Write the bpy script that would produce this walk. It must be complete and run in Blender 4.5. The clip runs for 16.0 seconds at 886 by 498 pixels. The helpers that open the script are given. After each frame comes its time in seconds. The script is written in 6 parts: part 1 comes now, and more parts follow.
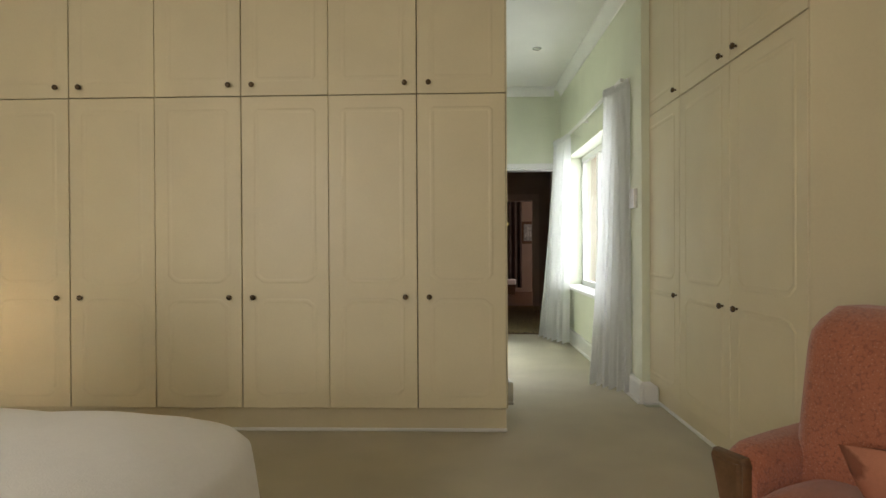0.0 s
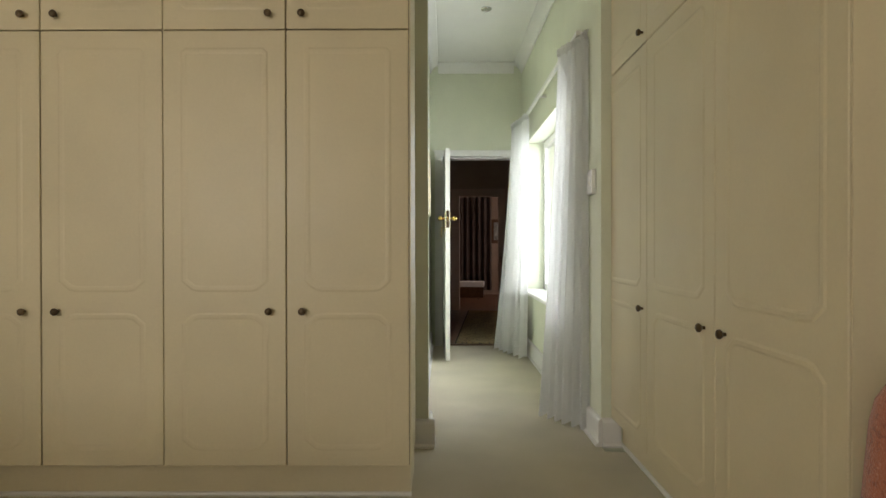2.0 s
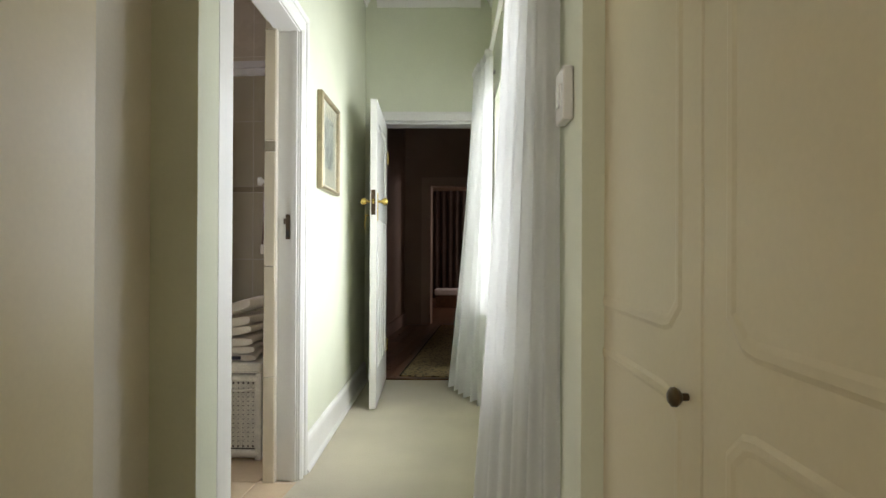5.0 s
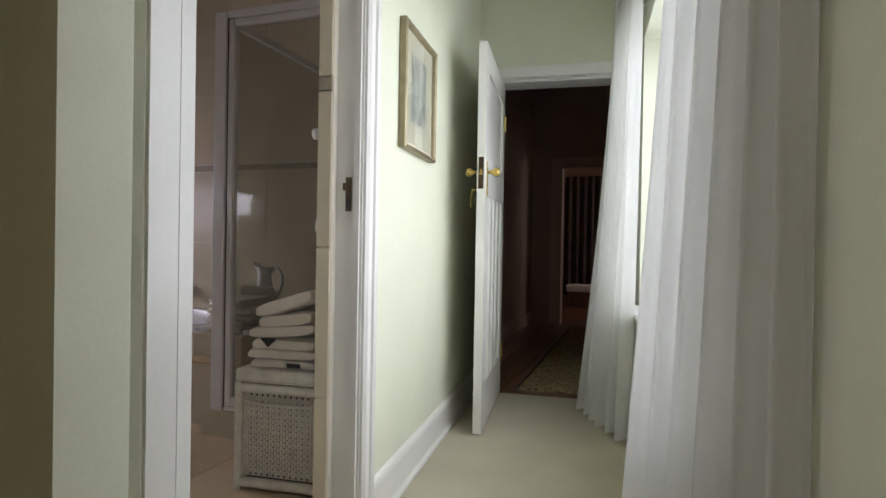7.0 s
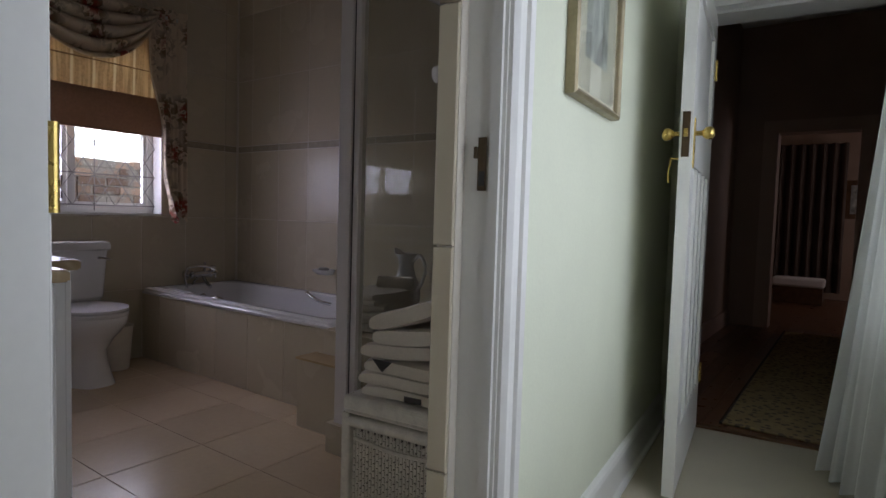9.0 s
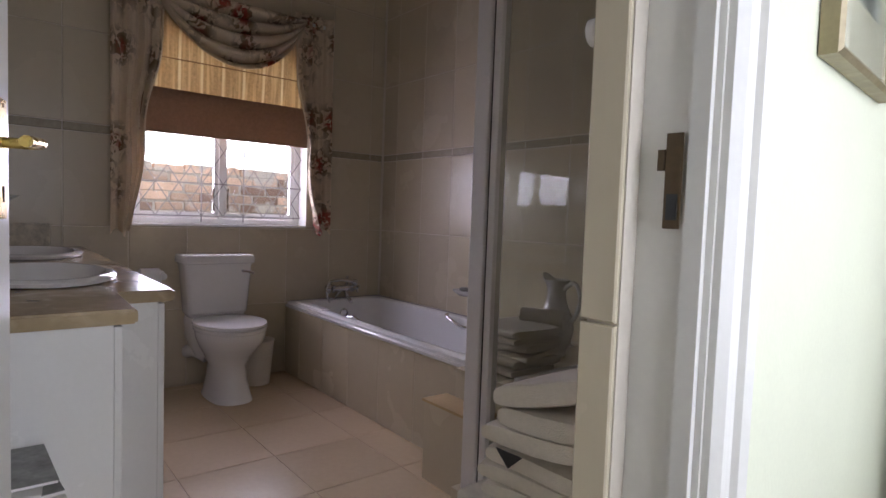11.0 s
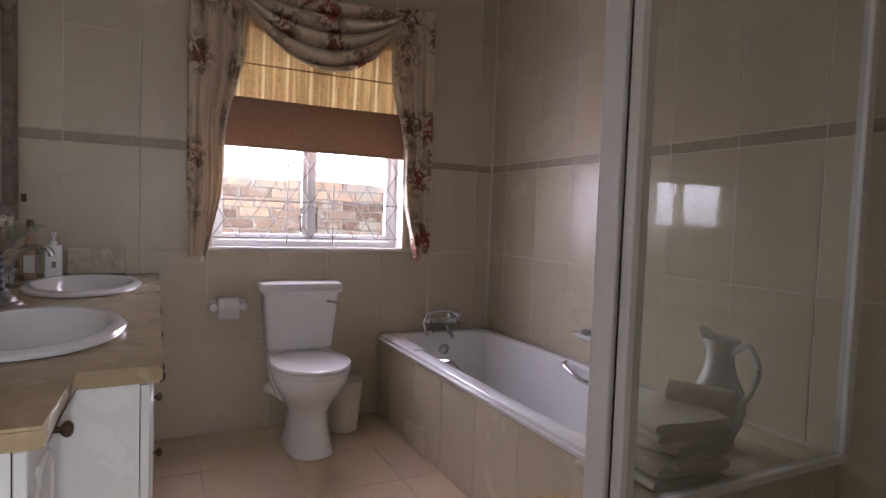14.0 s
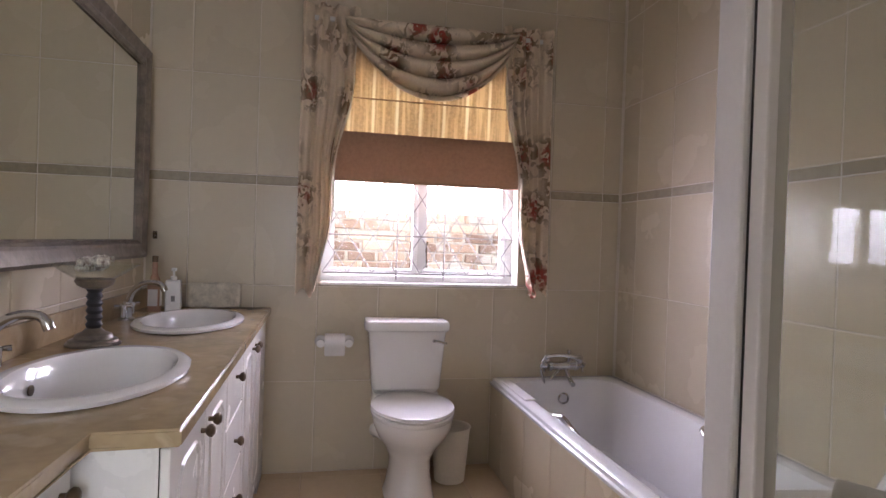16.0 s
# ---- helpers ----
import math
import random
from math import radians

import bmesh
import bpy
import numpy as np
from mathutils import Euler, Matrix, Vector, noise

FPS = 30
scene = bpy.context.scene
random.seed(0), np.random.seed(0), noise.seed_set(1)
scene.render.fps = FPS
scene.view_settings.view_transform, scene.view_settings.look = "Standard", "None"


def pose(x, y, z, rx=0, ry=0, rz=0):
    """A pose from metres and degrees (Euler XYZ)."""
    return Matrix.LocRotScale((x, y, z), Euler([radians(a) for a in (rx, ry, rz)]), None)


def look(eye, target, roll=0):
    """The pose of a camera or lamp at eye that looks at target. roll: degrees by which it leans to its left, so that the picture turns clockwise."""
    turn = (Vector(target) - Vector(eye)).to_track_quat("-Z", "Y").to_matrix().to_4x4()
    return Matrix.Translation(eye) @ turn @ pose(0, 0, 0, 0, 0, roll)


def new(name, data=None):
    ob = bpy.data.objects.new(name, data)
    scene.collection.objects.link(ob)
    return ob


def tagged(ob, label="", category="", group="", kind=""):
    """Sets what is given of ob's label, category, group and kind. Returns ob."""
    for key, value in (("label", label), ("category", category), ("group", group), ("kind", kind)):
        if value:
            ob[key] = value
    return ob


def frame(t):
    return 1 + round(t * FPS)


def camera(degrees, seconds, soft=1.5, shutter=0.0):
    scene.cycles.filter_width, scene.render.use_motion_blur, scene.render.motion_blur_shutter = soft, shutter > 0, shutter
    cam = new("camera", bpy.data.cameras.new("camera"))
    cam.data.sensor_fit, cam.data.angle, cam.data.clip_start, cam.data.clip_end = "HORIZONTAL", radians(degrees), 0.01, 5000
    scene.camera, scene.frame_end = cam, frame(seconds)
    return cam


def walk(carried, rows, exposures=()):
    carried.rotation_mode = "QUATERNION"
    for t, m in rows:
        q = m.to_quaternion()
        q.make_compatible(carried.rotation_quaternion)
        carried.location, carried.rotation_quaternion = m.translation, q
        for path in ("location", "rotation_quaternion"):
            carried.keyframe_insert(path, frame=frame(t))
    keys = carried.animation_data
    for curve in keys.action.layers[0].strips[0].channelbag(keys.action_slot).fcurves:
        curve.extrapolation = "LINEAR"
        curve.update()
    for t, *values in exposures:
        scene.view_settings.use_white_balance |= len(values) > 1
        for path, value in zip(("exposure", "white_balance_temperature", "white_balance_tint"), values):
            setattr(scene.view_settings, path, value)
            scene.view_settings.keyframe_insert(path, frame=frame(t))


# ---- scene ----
cam = camera(75.0, 16.0)
PATH = [
    (0, (0.483, 0.241, 1.104), (0.250, 2.228, 1.094), -0.3),
    (0.5, (0.527, 0.442, 1.088), (0.296, 2.428, 1.078), -0.2),
    (1, (0.597, 0.670, 1.079), (0.379, 2.659, 1.072), -0.2),
    (1.5, (0.703, 0.920, 1.079), (0.499, 2.909, 1.073), -0.1),
    (2, (0.817, 1.214, 1.080), (0.639, 3.206, 1.071), -0.1),
    (2.5, (0.930, 1.491, 1.077), (0.764, 3.484, 1.069), -0.1),
    (3, (1.014, 1.801, 1.065), (0.867, 3.795, 1.060), 0.1),
    (3.5, (1.070, 2.108, 1.051), (0.934, 4.103, 1.045), 0.4),
    (3.7, (1.086, 2.239, 1.049), (0.960, 4.235, 1.046), 0.5),
    (5.8, (1.225, 3.331, 1.000), (0.881, 5.301, 1.014), 0.4),
    (6, (1.225, 3.416, 0.994), (0.830, 5.376, 1.008), 0.5),
    (6.5, (1.198, 3.602, 0.983), (0.666, 5.530, 0.984), 0.6),
    (7, (1.153, 3.778, 0.974), (0.504, 5.670, 0.955), 1.0),
    (7.5, (1.110, 3.964, 0.971), (0.342, 5.810, 0.924), 1.2),
    (8, (1.039, 4.131, 0.969), (0.139, 5.916, 0.905), 1.6),
    (8.5, (0.968, 4.276, 0.983), (-0.076, 5.979, 0.892), 1.6),
    (9, (0.892, 4.422, 1.018), (-0.268, 6.047, 0.905), 1.7),
    (9.5, (0.830, 4.538, 1.031), (-0.441, 6.078, 0.913), 1.7),
    (10, (0.765, 4.643, 1.040), (-0.599, 6.101, 0.920), 1.9),
    (10.2, (0.736, 4.681, 1.046), (-0.673, 6.096, 0.929), 1.9),
    (12.3, (0.390, 5.004, 1.141), (-1.296, 6.072, 1.019), 2.1),
    (12.5, (0.354, 5.025, 1.149), (-1.343, 6.077, 1.028), 2.0),
    (13, (0.263, 5.084, 1.156), (-1.461, 6.090, 1.037), 2.0),
    (13.5, (0.197, 5.157, 1.162), (-1.559, 6.110, 1.052), 2.0),
    (14, (0.149, 5.237, 1.159), (-1.640, 6.126, 1.056), 2.0),
    (14.5, (0.077, 5.338, 1.157), (-1.754, 6.138, 1.061), 1.9),
    (15, (0.033, 5.408, 1.170), (-1.850, 6.077, 1.088), 1.9),
    (15.5, (0.001, 5.462, 1.187), (-1.923, 6.006, 1.140), 1.9),
    (16, (-0.012, 5.487, 1.197), (-1.969, 5.899, 1.176), 1.9),
]
EXPOSURES = [(0.0, 0.26, 6450, 17), (3.5, 0.22, 6500, 17), (6.0, 0.0, 6450, 20), (7.0, -0.42, 6350, 21), (8.0, -0.75, 6100, 21), (9.0, -1.2, 5950, 22), (10.2, -0.70, 6050, 24),
             (12.3, 0.08, 6150, 27), (13.5, 0.19, 6150, 27), (15.0, 0.42, 6150, 27), (16.0, 0.80, 6150, 26)]
walk(cam, [(t, look(eye, target, roll)) for t, eye, target, roll in PATH], EXPOSURES)

# ---- world, sun, large lights ----
world = bpy.data.worlds.new("sky")
scene.world = world
world.use_nodes = True
wn, wl = world.node_tree.nodes, world.node_tree.links
wn.clear()
sky_tex = wn.new("ShaderNodeTexSky")
sky_tex.sky_type, sky_tex.sun_disc = "NISHITA", False
sky_tex.sun_elevation, sky_tex.sun_rotation = radians(55), radians(350)
wbg = wn.new("ShaderNodeBackground")
wbg.inputs["Strength"].default_value = 0.15
wout = wn.new("ShaderNodeOutputWorld")
wl.new(sky_tex.outputs[0], wbg.inputs[0])
wl.new(wbg.outputs[0], wout.inputs[0])


def lamp(name, kind, power, color, m, size=0.5, size_y=None):
    data = bpy.data.lights.new(name, kind)
    data.energy, data.color = power, color
    if kind == "AREA":
        data.size = size
        if size_y:
            data.shape, data.size_y = "RECTANGLE", size_y
    elif kind == "SUN":
        data.angle = radians(size)
    else:
        data.shadow_soft_size = size
    ob = new(name, data)
    ob.matrix_world = m
    return ob


# the corridor stands a little askew to the bathroom
MC = pose(0.292, 5.48, 0, 0, 0, 5.0)


# the outer wall of the corridor, and the end with the hall doorway
MR = MC @ pose(0.052, 0, 0)
ME = MC @ pose(0.030, 0.235, 0)


def C(u, v, z=0.0):
    return MC @ Vector((u, v, z))


lamp("sun", "SUN", 3.0, (1.0, 0.95, 0.86), look((-1.5, 12, 13), (0, 4, 0)), 0.5)
# daylight standing in the window openings
lamp("corridor_window_light", "AREA", 26, (0.84, 0.92, 1.0), look(C(1.21, 0.47, 1.385), C(0, 0.47, 1.30)), 2.16, 1.38)
lamp("bathroom_window_light", "AREA", 23, (0.88, 0.84, 1.0), look((-3.20, 6.015, 1.25), (0, 6.0, 0.7)), 1.0, 0.52)
lamp("bedroom_window_light", "AREA", 64, (1.0, 0.95, 0.82), look((-1.7, -2.28, 1.80), (-0.5, 2, 0.55)), 2.0, 1.5)


# unseen fill lamp, added to lift the dark hall; no window is built there
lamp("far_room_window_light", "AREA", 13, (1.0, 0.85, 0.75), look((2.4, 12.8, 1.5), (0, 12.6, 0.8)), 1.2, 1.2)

# ---- materials ----
def mat(name, col, rough=0.5, metal=0.0, var=0.06, scale=3.0, fine=90.0, bump=0.0, bscale=200.0, rand=0.0,
        coat=0.0, sheen=0.0, trans=0.0, tint=None):
    m = bpy.data.materials.new(name)
    m.use_nodes = True
    nt = m.node_tree
    bs = nt.nodes["Principled BSDF"]
    geo = nt.nodes.new("ShaderNodeNewGeometry")

    def noisy(sc, detail=4.0):
        n = nt.nodes.new("ShaderNodeTexNoise")
        n.inputs["Scale"].default_value, n.inputs["Detail"].default_value = sc, detail
        nt.links.new(geo.outputs["Position"], n.inputs["Vector"])
        return n.outputs["Fac"]

    def math_node(op, a, b):
        n = nt.nodes.new("ShaderNodeMath")
        n.operation = op
        for k, v in enumerate((a, b)):
            if isinstance(v, (int, float)):
                n.inputs[k].default_value = v
            else:
                nt.links.new(v, n.inputs[k])
        return n.outputs[0]

    fac = math_node("ADD", math_node("MULTIPLY", noisy(scale), 0.7), math_node("MULTIPLY", noisy(fine, 2.0), 0.3))
    if rand:
        info = nt.nodes.new("ShaderNodeObjectInfo")
        fac = math_node("ADD", math_node("MULTIPLY", fac, 1 - rand), math_node("MULTIPLY", info.outputs["Random"], rand))
    ramp = nt.nodes.new("ShaderNodeValToRGB")
    lo = [max(0.0, c * (1 - var * 1.6)) for c in col]
    hi = [min(1.0, c * (1 + var * 1.4)) for c in (tint or col)]
    ramp.color_ramp.elements[0].position, ramp.color_ramp.elements[1].position = 0.3, 0.7
    ramp.color_ramp.elements[0].color, ramp.color_ramp.elements[1].color = (*lo, 1), (*hi, 1)
    nt.links.new(fac, ramp.inputs[0])
    nt.links.new(ramp.outputs[0], bs.inputs["Base Color"])
    rr = math_node("ADD", math_node("MULTIPLY", noisy(scale * 2.3), 0.16), rough - 0.08)
    nt.links.new(rr, bs.inputs["Roughness"])
    bs.inputs["Metallic"].default_value = metal
    bs.inputs["Coat Weight"].default_value = coat
    bs.inputs["Sheen Weight"].default_value = sheen
    if bump:
        b = nt.nodes.new("ShaderNodeBump")
        b.inputs["Strength"].default_value, b.inputs["Distance"].default_value = bump, 0.004
        nt.links.new(noisy(bscale, 3.0), b.inputs["Height"])
        nt.links.new(b.outputs[0], bs.inputs["Normal"])
    if trans:
        tr = nt.nodes.new("ShaderNodeBsdfTranslucent")
        nt.links.new(ramp.outputs[0], tr.inputs["Color"])
        mix = nt.nodes.new("ShaderNodeMixShader")
        mix.inputs[0].default_value = trans
        nt.links.new(bs.outputs[0], mix.inputs[1])
        nt.links.new(tr.outputs[0], mix.inputs[2])
        nt.links.new(mix.outputs[0], nt.nodes["Material Output"].inputs["Surface"])
    return m


def over(m, kind, scale, lo, hi, colors, stretch=(1, 1, 1), distort=0.0):
    """Lays spots or streaks of other colours over a material's own colour."""
    nt = m.node_tree
    bs = nt.nodes["Principled BSDF"]
    src = bs.inputs["Base Color"].links[0].from_socket
    geo = nt.nodes.new("ShaderNodeNewGeometry")
    mp = nt.nodes.new("ShaderNodeMapping")
    mp.inputs["Scale"].default_value = stretch
    nt.links.new(geo.outputs["Position"], mp.inputs["Vector"])
    if kind == "noise":
        tx = nt.nodes.new("ShaderNodeTexNoise")
        tx.inputs["Detail"].default_value = 5.0
        tx.inputs["Distortion"].default_value = distort
        fac = tx.outputs["Fac"]
    elif kind == "voronoi":
        tx = nt.nodes.new("ShaderNodeTexVoronoi")
        fac = tx.outputs["Distance"]
    else:
        tx = nt.nodes.new("ShaderNodeTexWave")
        tx.inputs["Distortion"].default_value = distort
        fac = tx.outputs["Fac"]
    tx.inputs["Scale"].default_value = scale
    nt.links.new(mp.outputs[0], tx.inputs["Vector"])
    ramp = nt.nodes.new("ShaderNodeMapRange")
    ramp.inputs["From Min"].default_value, ramp.inputs["From Max"].default_value = lo, hi
    nt.links.new(fac, ramp.inputs["Value"])
    mix = nt.nodes.new("ShaderNodeMix")
    mix.data_type = "RGBA"
    nt.links.new(ramp.outputs[0], mix.inputs[0])
    nt.links.new(src, mix.inputs[6])
    mix.inputs[7].default_value = (*colors, 1)
    for link in list(src.links):
        if link.to_node != mix:
            nt.links.new(mix.outputs[2], link.to_socket)
    return m


M_CREAM = mat("cream_satin_paint", (0.67, 0.59, 0.395), 0.42, var=0.03, bump=0.04, bscale=60)
# shade in the door gaps, put into the colour of the carcasses
M_SLOT = mat("door_gap_shade", (0.10, 0.08, 0.05), 0.8)
M_WALL = mat("cream_wall_paint", (0.70, 0.66, 0.56), 0.75, var=0.03, bump=0.10, bscale=140)
M_GREEN = mat("pale_green_wall_paint", (0.68, 0.70, 0.54), 0.72, var=0.03, bump=0.12, bscale=130)
M_CEIL = mat("white_ceiling_paint", (0.78, 0.77, 0.72), 0.8, var=0.02, bump=0.08, bscale=120)
M_TRIM = mat("white_gloss_paint", (0.76, 0.75, 0.70), 0.32, var=0.03, bump=0.05, bscale=40)
M_CARPET = mat("beige_carpet", (0.50, 0.45, 0.32), 0.95, var=0.10, scale=2.0, fine=300, bump=0.6, bscale=420, sheen=0.2)
M_BRONZE = mat("dark_bronze", (0.12, 0.085, 0.05), 0.35, 0.9, var=0.2)
M_BRASS = mat("old_brass", (0.62, 0.46, 0.14), 0.28, 1.0, var=0.12, scale=20)
M_CHROME = mat("chrome", (0.62, 0.62, 0.63), 0.09, 1.0, var=0.02)
M_TILE = mat("beige_glazed_tile", (0.62, 0.545, 0.395), 0.26, var=0.05, scale=1.2, fine=25, rand=0.35)
over(M_TILE, "noise", 2.2, 0.25, 0.95, (0.61, 0.54, 0.40), (1, 1, 0.25), 0.6)
M_BORDER = mat("grey_border_tile", (0.36, 0.31, 0.21), 0.45, var=0.10, scale=30)
M_TILE.node_tree.nodes["Principled BSDF"].inputs["Specular IOR Level"].default_value = 0.3
M_GROUT = mat("pale_grout", (0.72, 0.66, 0.56), 0.8, var=0.05)
M_FTILE = mat("warm_floor_tile", (0.64, 0.50, 0.33), 0.22, var=0.06, scale=2.5, fine=40, rand=0.3, bump=0.03, bscale=30)
M_FGROUT = mat("floor_grout", (0.58, 0.46, 0.32), 0.8)
M_WHITE = mat("white_lacquer", (0.80, 0.79, 0.75), 0.25, var=0.02)
M_PORC = mat("white_porcelain", (0.84, 0.83, 0.80), 0.07, var=0.015, coat=0.4)
M_ACRYL = mat("white_bath_acrylic", (0.84, 0.84, 0.83), 0.12, var=0.015, coat=0.3)
M_MARBLE = mat("beige_marble", (0.40, 0.30, 0.17), 0.20, var=0.16, scale=5, fine=30, coat=0.05)
over(M_MARBLE, "noise", 9, 0.54, 0.80, (0.54, 0.43, 0.28), (1, 1, 1), 1.6)
M_ALU = mat("white_aluminium", (0.78, 0.76, 0.74), 0.32, 0.05, var=0.03)
M_RUBBER = mat("black_seal", (0.03, 0.03, 0.03), 0.6)
M_SHEER = mat("white_sheer_cotton", (0.85, 0.85, 0.83), 0.9, var=0.03, bump=0.3, bscale=500, trans=0.62)
M_TOWEL = mat("cream_towelling", (0.80, 0.74, 0.62), 0.95, var=0.06, bump=0.8, bscale=350, sheen=0.3)
M_LINEN = mat("white_bed_linen", (0.86, 0.85, 0.82), 0.9, var=0.03, bump=0.3, bscale=260, sheen=0.2)
M_WICKER = mat("white_painted_wicker", (0.72, 0.69, 0.60), 0.5, var=0.10, scale=25, bump=0.3, bscale=150)
# shade inside the wicker put into the colour; also the rug's border
M_WDARK = mat("hollow_shade_and_rug_border", (0.07, 0.06, 0.05), 0.9)
M_CORAL = mat("coral_chair_cloth", (0.40, 0.13, 0.065), 0.85, var=0.10, scale=8, bump=0.7, bscale=220, sheen=0.35)
over(M_CORAL, "voronoi", 95, 0.26, 0.16, (0.48, 0.21, 0.13))
over(M_CORAL, "voronoi", 120, 0.62, 0.78, (0.28, 0.085, 0.045))
M_STRIPE = mat("striped_cushion_cloth", (0.50, 0.20, 0.12), 0.9, var=0.08, bump=0.5, bscale=300)
over(M_STRIPE, "wave", 30, 0.50, 0.75, (0.26, 0.09, 0.05), (0.2, 0.9, 1.6), 0.5)
M_WOOD = mat("dark_stained_wood", (0.13, 0.065, 0.03), 0.35, var=0.25, scale=14, coat=0.2)
M_GILT = mat("gilt_frame", (0.30, 0.25, 0.15), 0.42, 0.5, var=0.15, scale=20)
M_MOUNT = mat("ivory_mount_card", (0.74, 0.67, 0.52), 0.8, var=0.03)
M_PRINT = mat("faded_landscape_print", (0.40, 0.40, 0.36), 0.6, var=0.35, scale=16)
over(M_PRINT, "noise", 14, 0.50, 0.62, (0.66, 0.66, 0.60), (1, 1, 0.35), 1.0)
over(M_PRINT, "noise", 9, 0.58, 0.66, (0.20, 0.19, 0.17), (1, 1, 0.5), 0.6)
M_FLORAL = mat("floral_curtain_cloth", (0.83, 0.71, 0.54), 0.9, var=0.05, bump=0.3, bscale=400, trans=0.20)


def sprigs(m, scale, reach, fine, cut, color, shift):
    """Clusters of small blots: fine noise let through only near scattered centres."""
    nt = m.node_tree
    src = nt.nodes["Principled BSDF"].inputs["Base Color"].links[0].from_socket
    geo = nt.nodes.new("ShaderNodeNewGeometry")
    mp = nt.nodes.new("ShaderNodeMapping")
    mp.inputs["Scale"].default_value = (0.6, 1, 0.8)
    mp.inputs["Location"].default_value = (shift, shift * 1.7, shift * 2.3)
    nt.links.new(geo.outputs["Position"], mp.inputs["Vector"])
    vo = nt.nodes.new("ShaderNodeTexVoronoi")
    vo.inputs["Scale"].default_value = scale
    no = nt.nodes.new("ShaderNodeTexNoise")
    no.inputs["Scale"].default_value, no.inputs["Detail"].default_value, no.inputs["Distortion"].default_value = fine, 3.0, 0.8
    near = nt.nodes.new("ShaderNodeMapRange")
    near.inputs["From Min"].default_value, near.inputs["From Max"].default_value = reach, reach * 0.55
    blot = nt.nodes.new("ShaderNodeMapRange")
    blot.inputs["From Min"].default_value, blot.inputs["From Max"].default_value = cut, cut + 0.04
    both = nt.nodes.new("ShaderNodeMath")
    both.operation = "MULTIPLY"
    for tx in (vo, no):
        nt.links.new(mp.outputs[0], tx.inputs["Vector"])
    nt.links.new(vo.outputs["Distance"], near.inputs["Value"])
    nt.links.new(no.outputs["Fac"], blot.inputs["Value"])
    nt.links.new(near.outputs[0], both.inputs[0])
    nt.links.new(blot.outputs[0], both.inputs[1])
    mix = nt.nodes.new("ShaderNodeMix")
    mix.data_type = "RGBA"
    nt.links.new(both.outputs[0], mix.inputs[0])
    nt.links.new(src, mix.inputs[6])
    mix.inputs[7].default_value = (*color, 1)
    for link in list(src.links):
        if link.to_node != mix:
            nt.links.new(mix.outputs[2], link.to_socket)


sprigs(M_FLORAL, 5.5, 0.62, 26, 0.48, (0.27, 0.19, 0.11), 0.3)
sprigs(M_FLORAL, 5.5, 0.36, 34, 0.45, (0.40, 0.09, 0.06), 0.3)
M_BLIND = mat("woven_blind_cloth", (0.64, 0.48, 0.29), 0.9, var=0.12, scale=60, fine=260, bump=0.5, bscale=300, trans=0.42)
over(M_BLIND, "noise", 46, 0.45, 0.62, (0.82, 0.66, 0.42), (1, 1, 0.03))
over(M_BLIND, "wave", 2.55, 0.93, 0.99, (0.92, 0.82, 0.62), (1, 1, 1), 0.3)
for n in M_BLIND.node_tree.nodes:
    if n.type == "TEX_WAVE":
        n.bands_direction = "Y"
# same cloth doubled: the backlight it stops is put into a darker colour
M_BLIND2 = mat("shade_toned_blind_cloth", (0.40, 0.26, 0.17), 0.9, var=0.08, scale=60, fine=260, bump=0.4, bscale=300, trans=0.25)
M_BRICK = mat("weathered_brick", (0.54, 0.37, 0.28), 0.9, var=0.25, scale=9, fine=60, rand=0.6, bump=0.6, bscale=60, tint=(0.66, 0.49, 0.37))
over(M_BRICK, "noise", 6, 0.52, 0.62, (0.66, 0.62, 0.56))
M_MORTAR = mat("old_mortar", (0.56, 0.52, 0.45), 0.95, var=0.15, scale=20)
M_RUG = mat("patterned_runner", (0.36, 0.28, 0.14), 0.95, var=0.15, scale=10, bump=0.5, bscale=300)
over(M_RUG, "voronoi", 26, 0.42, 0.30, (0.14, 0.11, 0.07))
M_PLANK = mat("dark_floorboards", (0.16, 0.075, 0.035), 0.3, var=0.25, scale=5, rand=0.4)
M_HALL = mat("hall_wall_paint", (0.42, 0.30, 0.22), 0.6, var=0.05, bump=0.08, bscale=90)
M_HTRIM = mat("hall_trim_paint", (0.55, 0.40, 0.32), 0.4, var=0.05)
M_DRAPE = mat("dark_striped_drape", (0.11, 0.08, 0.065), 0.9, var=0.2)
M_STONE = mat("pale_rough_stone", (0.62, 0.56, 0.44), 0.9, var=0.18, scale=25, bump=1.0, bscale=50)
M_PEWTER = mat("worn_silver_paint", (0.22, 0.19, 0.15), 0.42, 0.35, var=0.25, scale=18, fine=70, bump=0.2, bscale=60)
M_IRON = mat("painted_burglar_bar", (0.35, 0.33, 0.31), 0.45, 0.3, var=0.1)
M_PAPER = mat("glossy_paper", (0.70, 0.68, 0.64), 0.35, var=0.05)
M_RED = mat("red_print", (0.50, 0.03, 0.05), 0.4, var=0.1)
M_INK = mat("black_print", (0.03, 0.03, 0.03), 0.5)
M_GREYP = mat("grey_cover", (0.22, 0.22, 0.20), 0.4, var=0.3, scale=30)
M_AMBER = mat("amber_soap", (0.42, 0.26, 0.18), 0.2, var=0.1)
M_SWEET = mat("foil_sweets", (0.55, 0.25, 0.16), 0.3, 0.3, var=0.5, scale=60, tint=(0.75, 0.66, 0.5))
M_MIRROR = mat("mirror_silver", (0.82, 0.84, 0.80), 0.0, 1.0, var=0.0)
